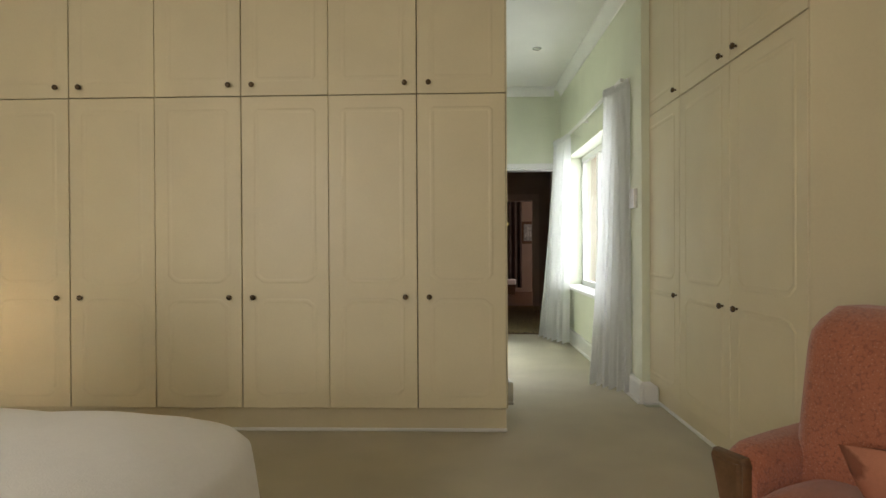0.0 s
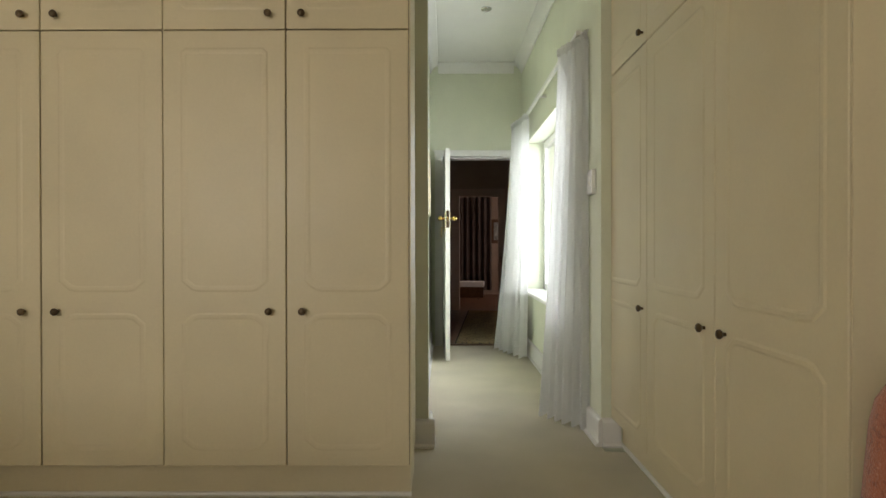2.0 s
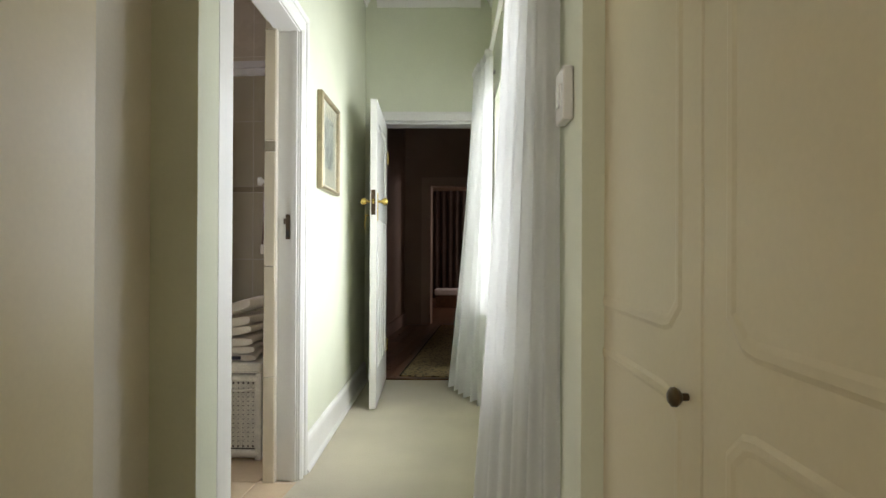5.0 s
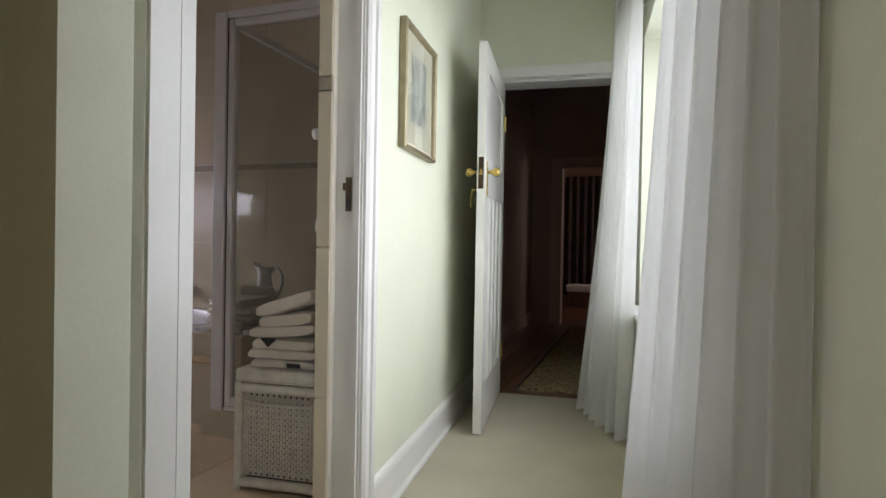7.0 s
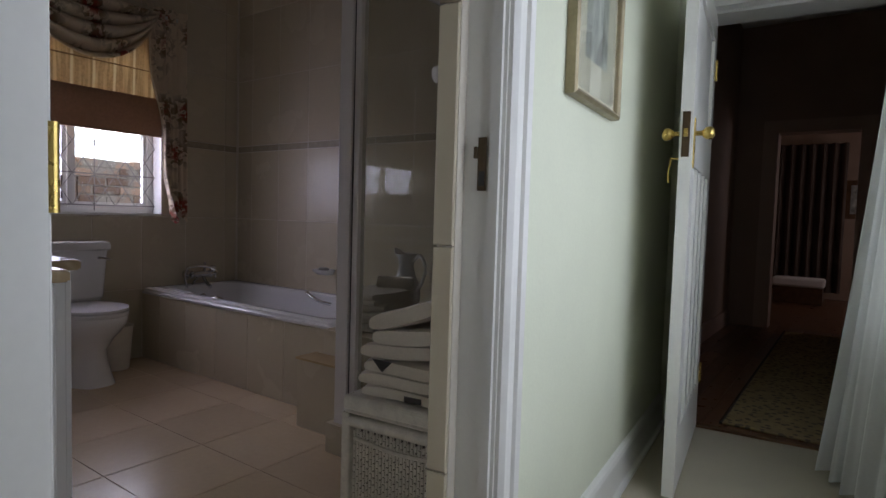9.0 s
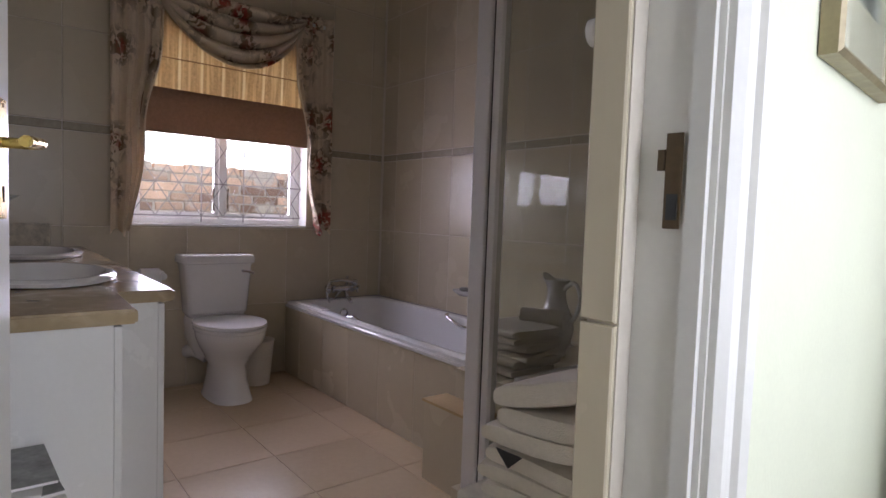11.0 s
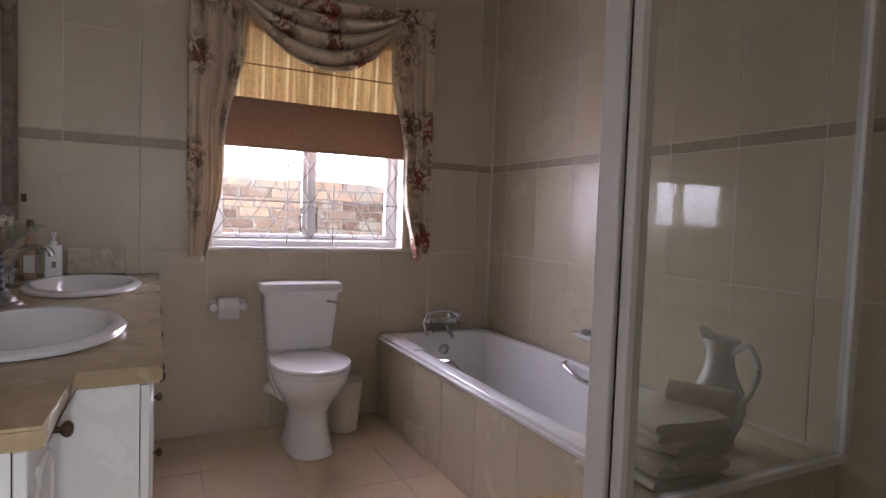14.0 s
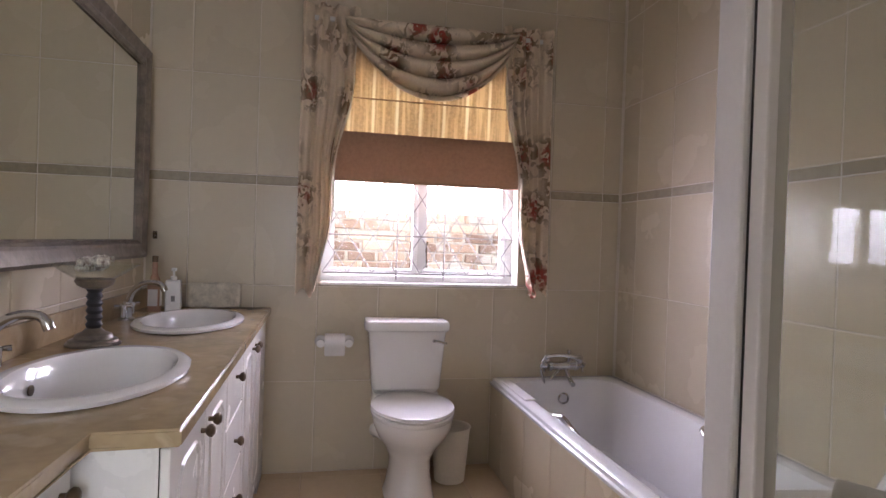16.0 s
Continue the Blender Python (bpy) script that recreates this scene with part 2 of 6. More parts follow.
bpy.data.materials["mirror_silver"].node_tree.nodes["Principled BSDF"].inputs["Roughness"].links and [
    M_MIRROR.node_tree.links.remove(k) for k in list(M_MIRROR.node_tree.nodes["Principled BSDF"].inputs["Roughness"].links)]
M_MIRROR.node_tree.nodes["Principled BSDF"].inputs["Roughness"].default_value = 0.01


def glass(name, tint=(0.93, 0.96, 0.94), rough=0.0, gloss=1.0):
    m = bpy.data.materials.new(name)
    m.use_nodes = True
    nt = m.node_tree
    nt.nodes.clear()
    out = nt.nodes.new("ShaderNodeOutputMaterial")
    tr = nt.nodes.new("ShaderNodeBsdfTransparent")
    tr.inputs["Color"].default_value = (*tint, 1)
    gl = nt.nodes.new("ShaderNodeBsdfGlossy")
    gl.inputs["Roughness"].default_value = rough
    fr = nt.nodes.new("ShaderNodeLayerWeight")
    fr.inputs["Blend"].default_value = 0.5
    pw = nt.nodes.new("ShaderNodeMath")
    pw.operation = "POWER"
    pw.inputs[1].default_value = 5.0
    mul = nt.nodes.new("ShaderNodeMath")
    mul.operation = "MULTIPLY_ADD"
    mul.inputs[1].default_value, mul.inputs[2].default_value = 0.9 * gloss, 0.04 * gloss
    mix = nt.nodes.new("ShaderNodeMixShader")
    nt.links.new(fr.outputs["Facing"], pw.inputs[0])
    nt.links.new(pw.outputs[0], mul.inputs[0])
    nt.links.new(mul.outputs[0], mix.inputs[0])
    nt.links.new(tr.outputs[0], mix.inputs[1])
    nt.links.new(gl.outputs[0], mix.inputs[2])
    nt.links.new(mix.outputs[0], out.inputs["Surface"])
    return m


M_GLASS = glass("clear_glass", (0.95, 0.97, 0.96))
M_SHGLASS = glass("shower_glass", (0.89, 0.90, 0.87), 0.0, 0.6)


# ---- mesh helpers ----
def box(bm, x0, x1, y0, y1, z0, z1, m=None):
    vs = [bm.verts.new((x, y, z)) for x in (x0, x1) for y in (y0, y1) for z in (z0, z1)]
    if m is not None:
        for v in vs:
            v.co = m @ v.co
    for f in ((0, 1, 3, 2), (4, 6, 7, 5), (0, 4, 5, 1), (2, 3, 7, 6), (0, 2, 6, 4), (1, 5, 7, 3)):
        bm.faces.new([vs[k] for k in f])
    return vs


def boxes(*dims):
    bm = bmesh.new()
    for d in dims:
        box(bm, *d)
    return bm


def soft_box(x0, x1, y0, y1, z0, z1, r=0.004, seg=2):
    bm = boxes((x0, x1, y0, y1, z0, z1))
    bmesh.ops.bevel(bm, geom=bm.edges[:], offset=r, segments=seg, affect="EDGES", profile=0.5)
    return bm


def lathe(profile, seg=24, axis="z", at=(0, 0, 0), sx=1.0, sy=1.0):
    """Turned shape from (radius, height) pairs."""
    bm = bmesh.new()
    rings = []
    for r, h in profile:
        ring = []
        for k in range(seg):
            a = 2 * math.pi * k / seg
            p = (r * math.cos(a) * sx, r * math.sin(a) * sy, h)
            if axis == "x":
                p = (p[2], p[0], p[1])
            elif axis == "y":
                p = (p[0], p[2], p[1])
            ring.append(bm.verts.new(Vector(p) + Vector(at)))
        rings.append(ring)
    for a, b in zip(rings, rings[1:]):
        for k in range(seg):
            bm.faces.new((a[k], a[(k + 1) % seg], b[(k + 1) % seg], b[k]))
    for ring in (rings[0], rings[-1]):
        if (ring[0].co - ring[seg // 2].co).length > 1e-5:
            bm.faces.new(ring)
    bmesh.ops.remove_doubles(bm, verts=bm.verts, dist=1e-6)
    bmesh.ops.recalc_face_normals(bm, faces=bm.faces)
    return bm


def tube(points, r, seg=10, closed=False, bm=None):
    bm = bm or bmesh.new()
    pts = [Vector(p) for p in points]
    n = len(pts)
    rings = []
    for i, p in enumerate(pts):
        a = pts[(i - 1) % n] if (closed or i) else p
        b = pts[(i + 1) % n] if (closed or i < n - 1) else p
        d = (b - a).normalized()
        side = d.cross(Vector((0, 0, 1)))
        if side.length < 0.05:
            side = d.cross(Vector((1, 0, 0)))
        side.normalize()
        up = side.cross(d)
        rr = r[i] if isinstance(r, (list, tuple)) else r
        rings.append([bm.verts.new(p + rr * (math.cos(t) * side + math.sin(t) * up)) for t in (2 * math.pi * k / seg for k in range(seg))])
    pairs = list(zip(rings, rings[1:])) + ([(rings[-1], rings[0])] if closed else [])
    for a, b in pairs:
        for k in range(seg):
            bm.faces.new((a[k], a[(k + 1) % seg], b[(k + 1) % seg], b[k]))
    if not closed:
        bm.faces.new(rings[0])
        bm.faces.new(rings[-1][::-1])
    return bm


def arc(points, n=6):
    """A smooth line through the points."""
    pts = [Vector(p) for p in points]
    out = []
    for i in range(len(pts) - 1):
        p0, p1, p2, p3 = pts[max(i - 1, 0)], pts[i], pts[i + 1], pts[min(i + 2, len(pts) - 1)]
        for k in range(n):
            t = k / n
            out.append(0.5 * ((2 * p1) + (p2 - p0) * t + (2 * p0 - 5 * p1 + 4 * p2 - p3) * t * t + (3 * p1 - p0 - 3 * p2 + p3) * t ** 3))
    return out + [pts[-1]]


def sheet(fn, nu, nv, thick=0.0):
    """A surface fn(s, t) over 0..1 x 0..1, doubled to a thickness."""
    bm = bmesh.new()
    g = [[bm.verts.new(fn(i / nu, j / nv)) for j in range(nv + 1)] for i in range(nu + 1)]
    for i in range(nu):
        for j in range(nv):
            bm.faces.new((g[i][j], g[i + 1][j], g[i + 1][j + 1], g[i][j + 1]))
    if thick:
        bmesh.ops.recalc_face_normals(bm, faces=bm.faces)
        bmesh.ops.solidify(bm, geom=bm.faces[:], thickness=thick)
    return bm


def prism(outline, z0, z1):
    bm = bmesh.new()
    lo = [bm.verts.new((x, y, z0)) for x, y in outline]
    hi = [bm.verts.new((x, y, z1)) for x, y in outline]
    n = len(lo)
    bm.faces.new(lo[::-1])
    bm.faces.new(hi)
    for k in range(n):
        bm.faces.new((lo[k], lo[(k + 1) % n], hi[(k + 1) % n], hi[k]))
    return bm


def part(name, bm, material, parent=None, label="", smooth=False, m=None):
    if m is not None:
        bmesh.ops.transform(bm, matrix=m, verts=bm.verts)
    bmesh.ops.recalc_face_normals(bm, faces=bm.faces)
    me = bpy.data.meshes.new(name)
    bm.to_mesh(me)
    bm.free()
    me.materials.append(material)
    if smooth:
        me.polygons.foreach_set("use_smooth", [True] * len(me.polygons))
        me.set_sharp_from_angle(angle=radians(40))
    ob = new(name, me)
    if parent is not None:
        ob.parent = parent
    if label:
        ob["label"] = label
    return ob


def thing(name, label, category, m=None, group=""):
    ob = new(name)
    ob.empty_display_size = 0.1
    if m is not None:
        ob.matrix_basis = m
    return tagged(ob, label, category, group)


def setting(name, bm, material, label, category, m=None, smooth=False):
    return tagged(part(name, bm, material, None, "", smooth, m), label, category, "", "structure")


PIECES = {}


def piece(name, key, build, material, parent, loc, scale=(1, 1, 1), rot=None):
    """One of many alike pieces that share a mesh."""
    if key not in PIECES:
        bm = build()
        bmesh.ops.recalc_face_normals(bm, faces=bm.faces)
        me = bpy.data.meshes.new(name)
        bm.to_mesh(me)
        bm.free()
        me.materials.append(material)
        PIECES[key] = me
    ob = new(name, PIECES[key])
    ob.parent = parent
    ob.matrix_basis = Matrix.LocRotScale(Vector(loc), rot or Euler((0, 0, 0)), Vector(scale))
    return ob


def ridge(bm, pts, w, h, y):
    """A closed moulding on a door face (x, z outline), rising towards -y."""
    n = len(pts)
    cx, cz = sum(p[0] for p in pts) / n, sum(p[1] for p in pts) / n

    def inset(d):
        out = []
        for k in range(n):
            p, a, b = Vector(pts[k]), Vector(pts[k - 1]), Vector(pts[(k + 1) % n])
            e1, e2 = (p - a).normalized(), (b - p).normalized()
            n1, n2 = Vector((-e1.y, e1.x)), Vector((-e2.y, e2.x))
            mid = (n1 + n2)
            mid = mid / max(mid.dot(n1), 0.3)
            out.append(p + mid * d)
        return out

    lines = [(0, 0), (w * 0.3, h), (w * 0.7, h * 0.9), (w, 0.15 * h)]
    rings = [[bm.verts.new((q.x, y - hh, q.y)) for q in inset(d)] for d, hh in lines]
    for a, b in zip(rings, rings[1:]):
        for k in range(n):
            bm.faces.new((a[k], a[(k + 1) % n], b[(k + 1) % n], b[k]))
    bm.faces.new(rings[-1])


def knob(parent, x, y, z, mat_=None, r=0.016, axis="y"):
    prof = [(0.006, 0.0), (0.006, -0.010), (r * 0.75, -0.014), (r, -0.020), (r * 0.95, -0.026), (r * 0.55, -0.031), (0.0, -0.032)]
    return part("knob", lathe(prof, 14, axis, (x, y, z)), mat_ or M_BRONZE, parent, "dark bronze knob", True)


def loft(rings, closed_below=True):
    bm = bmesh.new()
    vs = [[bm.verts.new(p) for p in ring] for ring in rings]
    n = len(vs[0])
    for a, b in zip(vs, vs[1:]):
        for k in range(n):
            bm.faces.new((a[k], a[(k + 1) % n], b[(k + 1) % n], b[k]))
    if closed_below:
        bm.faces.new(vs[0][::-1])
    bm.faces.new(vs[-1])
    return bm


def oval(cx, cy, rx, ry, z, n=36, sq=2.0, back=None):
    out = []
    for k in range(n):
        a = 2 * math.pi * k / n
        c, s = math.cos(a), math.sin(a)
        x = math.copysign(abs(c) ** (2 / sq), c) * rx
        y = math.copysign(abs(s) ** (2 / sq), s) * ry
        if back is not None and x < 0:
            x *= back
        out.append((cx + x, cy + y, z))
    return out


def rr(hx, hy, z, r, n=9, cx=0.0, cy=0.0):
    out = []
    for sx, sy, a0 in ((1, 1, 0), (-1, 1, 90), (-1, -1, 180), (1, -1, 270)):
        for k in range(n):
            a = radians(a0 + 90 * k / (n - 1))
            out.append((cx + sx * (hx - r) + r * math.cos(a), cy + sy * (hy - r) + r * math.sin(a), z))
    return out

# ---- the setting: bedroom and corridor ----
CEIL = 3.06
setting("ground", boxes((-60, 60, -60, 60, -0.45, -0.35)), mat("dry_lawn", (0.12, 0.13, 0.06), 0.95, var=0.3, scale=2),
        "dry green lawn round the house", "ground")
bm = boxes((-4.1, 2.1, -2.4, 4.31, -0.15, 0.0))
box(bm, -0.03, 1.0, -1.30, 2.02, -0.15, -0.003, MC)
setting("floor", bm, M_CARPET, "beige wall-to-wall carpet in bedroom and corridor", "floor")
setting("wall_west", boxes((-4.3, -4.1, -2.6, 4.295, -0.15, CEIL)), M_WALL, "cream painted bedroom wall", "wall")
setting("wall_south", boxes((-4.1, -1.9, -2.6, -2.4, -0.15, CEIL), (0.1, 2.3, -2.6, -2.4, -0.15, CEIL),
                            (-1.9, 0.1, -2.6, -2.4, -0.15, 0.75), (-1.9, 0.1, -2.6, -2.4, 2.25, CEIL)), M_WALL,
        "cream painted bedroom wall with a window opening", "wall")
setting("wall_east", boxes((2.1, 2.3, -2.4, 4.6, -0.15, CEIL)), M_WALL,
        "off-white bedroom wall beside the wardrobe", "wall")
setting("wall_north", boxes((-4.3, 0.345, 3.985, 4.302, -0.15, CEIL), (-4.3, 0.20, 4.302, 4.648, -0.15, CEIL)), M_WALL, "wall behind the bedroom wardrobes", "wall")

bm = bmesh.new()
box(bm, -0.20, 0.065, -1.187, -1.062, -0.15, CEIL, MC)
setting("wall_nib", bm, M_GREEN, "short projecting wall end painted pale green", "wall")
bm = bmesh.new()
box(bm, -0.128, 0, -1.062, -0.912, -0.15, CEIL, MC)
box(bm, -0.128, 0, -0.912, 0.01, 2.03, CEIL, MC)
box(bm, -0.128, 0, 0.01, 2.0, -0.15, CEIL, MC)
wall_corridor_left = setting("wall_corridor_west", bm, M_GREEN, "pale green corridor wall with the bathroom doorway", "wall")
W1A, W1B = -0.66, 1.60     # ends of the corridor window
bm = bmesh.new()
box(bm, 0.948, 1.22, -1.175, W1A, -0.15, CEIL, MR)
box(bm, 0.948, 1.22, W1B, 2.265, -0.15, CEIL, MR)
box(bm, 0.948, 1.22, W1A, W1B, -0.15, 0.640, MR)
box(bm, 0.948, 1.22, W1A, W1B, 2.13, CEIL, MR)
setting("wall_corridor_east", bm, M_GREEN, "pale green corridor wall with a tall window", "wall")
bm = bmesh.new()
box(bm, -0.29, 0.085, 1.765, 2.03, -0.15, CEIL, ME)
box(bm, 0.085, 0.925, 1.765, 2.03, 2.080, CEIL, ME)
box(bm, 0.925, 0.9695, 1.765, 2.03, -0.15, CEIL, ME)
setting("wall_corridor_end", bm, M_GREEN, "pale green end wall above the hall doorway", "wall")
bm = boxes((-4.3, 2.3, -2.6, 4.345, CEIL, CEIL + 0.12))
box(bm, -0.22, 1.27, -1.25, 2.265, CEIL + 0.002, CEIL + 0.1, MC)
setting("ceiling", bm, M_CEIL, "white plaster ceiling", "ceiling")


def strip(profile, v0, v1, flip=False):
    """Moulding with an outline across (offset, z), run along the second axis."""
    bm = bmesh.new()
    a = [bm.verts.new((p, v0, z)) for p, z in profile]
    b = [bm.verts.new((p, v1, z)) for p, z in profile]
    n = len(a)
    for k in range(n):
        bm.faces.new((a[k], a[(k + 1) % n], b[(k + 1) % n], b[k]))
    bm.faces.new(a)
    bm.faces.new(b[::-1])
    return bm


COVE = [(0, CEIL), (0, CEIL - 0.10), (0.012, CEIL - 0.098), (0.022, CEIL - 0.065), (0.045, CEIL - 0.035), (0.085, CEIL - 0.016), (0.09, CEIL)]
SKIRT = [(0, 0), (0.036, 0), (0.034, 0.012), (0.024, 0.018), (0.021, 0.022), (0.021, 0.128), (0.017, 0.142), (0.010, 0.150), (0, 0.152)]


def mirrored(profile):
    return [(-p, z) for p, z in profile]


def run_u(profile, u0, u1, v, sign):
    """The same moulding run along the first axis, against a wall at v."""
    return strip([(sign * p, z) for p, z in profile], u0, u1), MC @ Matrix.Translation((0, v, 0)) @ Matrix(((0, 1, 0, 0), (1, 0, 0, 0), (0, 0, 1, 0), (0, 0, 0, 1)))


setting("cornice_west", strip(COVE, -1.06, 2.0), M_CEIL, "white coved cornice", "cornice", MC, True)
setting("cornice_east", strip([(0.948 - p, z) for p, z in COVE], -1.17, 2.0), M_CEIL, "white coved cornice", "cornice", MR, True)
bm, m = run_u(COVE, 0.088, 0.912, 2.0, -1)
setting("cornice_end", bm, M_CEIL, "white coved cornice over the hall door", "cornice", m, True)
setting("baseboard_west", strip(SKIRT, 0.07, 1.96), M_TRIM, "white moulded skirting board", "skirting", MC)
setting("baseboard_east", strip([(0.948 - p, z) for p, z in SKIRT], -1.195, 2.0), M_TRIM, "white moulded skirting board", "skirting", MR)
bm, m = run_u(SKIRT, -0.06, 0.099, -1.187, -1)
setting("baseboard_nib", bm, M_TRIM, "white skirting round the wall end", "skirting", m)
setting("baseboard_nib_side", strip([(0.065 + p, z) for p, z in SKIRT], -1.185, -1.03), M_TRIM, "white skirting round the wall end", "skirting", MC)
bm, m = run_u(SKIRT, 0.95, 1.05, -1.175, -1)
m = MR @ MC.inverted() @ m
setting("baseboard_wall_end", bm, M_TRIM, "white skirting round the wall end", "skirting", m)

# bathroom doorway: lining, stops and stepped architraves
bm = bmesh.new()
box(bm, -0.10, 0.004, -0.912, -0.888, 0, 2.03, MC)
box(bm, -0.10, 0.004, -0.020, 0.010, 0, 2.03, MC)
box(bm, -0.10, 0.004, -0.888, -0.020, 2.0, 2.03, MC)
box(bm, -0.060, -0.030, -0.888, -0.878, 0, 2.0, MC)
box(bm, -0.026, -0.004, -0.030, -0.020, 0, 2.0, MC)
setting("door_frame", bm, M_TRIM, "white painted lining of the bathroom doorway", "door frame")
ARCH = [(0.0, 0.0), (0.085, 0.0), (0.085, 0.024), (0.072, 0.030), (0.060, 0.024), (0.056, 0.016), (0.030, 0.014), (0.024, 0.022), (0.012, 0.022), (0.0, 0.012)]


def architrave(v0, v1, top, m, name, label):
    """Two legs and a head of stepped moulding round an opening on the plane u = 0 of m."""
    bm = bmesh.new()
    n = len(ARCH)
    path = [(v0, 0.0, -1, 0), (v0, top, -1, 1), (v1, top, 1, 1), (v1, 0.0, 1, 0)]
    rings = []
    for v, z, sv, sz in path:
        rings.append([bm.verts.new((d, v + sv * w, z + sz * w)) for w, d in ARCH])
    for a, b in zip(rings, rings[1:]):
        for k in range(n):
            bm.faces.new((a[k], a[(k + 1) % n], b[(k + 1) % n], b[k]))
    bm.faces.new(rings[0])
    bm.faces.new(rings[-1][::-1])
    return setting(name, bm, M_TRIM, label, "door trim", m)


architrave(-0.893, -0.015, 2.005, MC @ pose(0.001, 0, 0), "trim_bathroom_door", "white stepped architrave round the bathroom doorway")

bm = bmesh.new()
box(bm, 0.001, 0.044, -1.010, -0.931, 0, 2.10, MC)
box(bm, 0.001, 0.038, -0.931, -0.885, 0, 2.10, MC)
bmesh.ops.bevel(bm, geom=bm.edges[:], offset=0.005, segments=2, affect="EDGES")
setting("trim_nib", bm, M_TRIM, "broad flat painted board on the near side of the bathroom doorway", "door trim")
# strike plate in the far jamb
strike = thing("strike_plate", "dark bronze strike plate on the bathroom door jamb", "strike plate", MC @ pose(-0.040, -0.031, 1.128))
part("plate", soft_box(-0.010, 0.010, -0.003, 0.0, -0.055, 0.055, 0.001), M_BRONZE, strike)
part("keeper", boxes((-0.018, -0.0101, -0.006, 0.0, 0.012, 0.036)), M_BRONZE, strike, "projecting keeper box")
part("slot", boxes((-0.006, 0.007, -0.0042, -0.003, -0.045, -0.015)), M_INK, strike)


# the bathroom door, swung in against the basket beside the vanity
def bathroom_door():
    d = thing("bathroom_door", "white panelled bathroom door standing open, with brass lever handles", "door", pose(0.235, 4.665, 0.010, 0, 0, 166.0))
    W, H, T = 0.80, 1.975, 0.036
    part("stile", soft_box(0, 0.11, 0, T, 0, H, 0.002), M_TRIM, d)
    part("stile", soft_box(W - 0.11, W, 0, T, 0, H, 0.002), M_TRIM, d)
    for a, b in ((0, 0.22), (0.90, 1.06), (H - 0.12, H)):
        part("rail", boxes((0.11, W - 0.11, 0.001, T - 0.001, a, b)), M_TRIM, d)
    for a, b in ((0.22, 0.90), (1.06, H - 0.12)):
        part("panel", boxes((0.11, W - 0.11, 0.011, T - 0.011, a, b)), M_TRIM, d)
    for y, s in ((0.0, -1), (T, 1)):
        plate = part("back_plate", soft_box(W - 0.075, W - 0.035, min(y, y + s * 0.005), max(y, y + s * 0.005), 1.04, 1.22, 0.0015), M_BRASS, d, "brass back plate")
        lever = tube(arc([(W - 0.055, y + s * 0.004, 1.155), (W - 0.055, y + s * 0.045, 1.155), (W - 0.075, y + s * 0.055, 1.155), (W - 0.165, y + s * 0.055, 1.150)], 5), 0.0085, 10)
        part("lever", lever, M_BRASS, plate, "brass lever handle", True)
        part("key_hole", boxes((W - 0.058, W - 0.052, min(y + s * 0.005, y + s * 0.0062), max(y + s * 0.005, y + s * 0.0062), 1.065, 1.09)), M_INK, plate)
    part("lock_plate", boxes((W, W + 0.003, 0.008, T - 0.008, 1.03, 1.20)), M_BRASS, d, "brass mortice lock plate")
    for z in (0.2, 1.0, 1.75):
        part("hinge", lathe([(0.007, 0), (0.007, 0.09)], 10, "z", (-0.004, 0.0, z)), M_BRASS, d, "", True)


bathroom_door()

# hall doorway lining and head
bm = bmesh.new()
box(bm, 0.075, 0.100, 1.757, 2.034, 0, 2.080, ME)
box(bm, 0.900, 0.925, 1.757, 2.034, 0, 2.080, ME)
box(bm, 0.100, 0.900, 1.757, 2.034, 2.055, 2.080, ME)
box(bm, 0.100, 0.112, 1.80, 1.83, 0, 2.055, ME)
box(bm, 0.112, 0.900, 1.80, 1.83, 2.041, 2.055, ME)
setting("door_frame_hall", bm, M_TRIM, "white painted lining of the hall doorway", "door frame")
bm = bmesh.new()
box(bm, 0.020, 0.928, 1.737, 1.764, 2.057, 2.115, ME)
box(bm, 0.014, 0.928, 1.729, 1.764, 2.105, 2.123, ME)
box(bm, 0.022, 0.076, 1.737, 1.764, 0.0, 2.057, ME)
box(bm, 0.075, 0.093, 1.745, 1.757, 0.0, 2.057, ME)
setting("trim_hall_door", bm, M_TRIM, "white architrave over the hall doorway", "door trim")


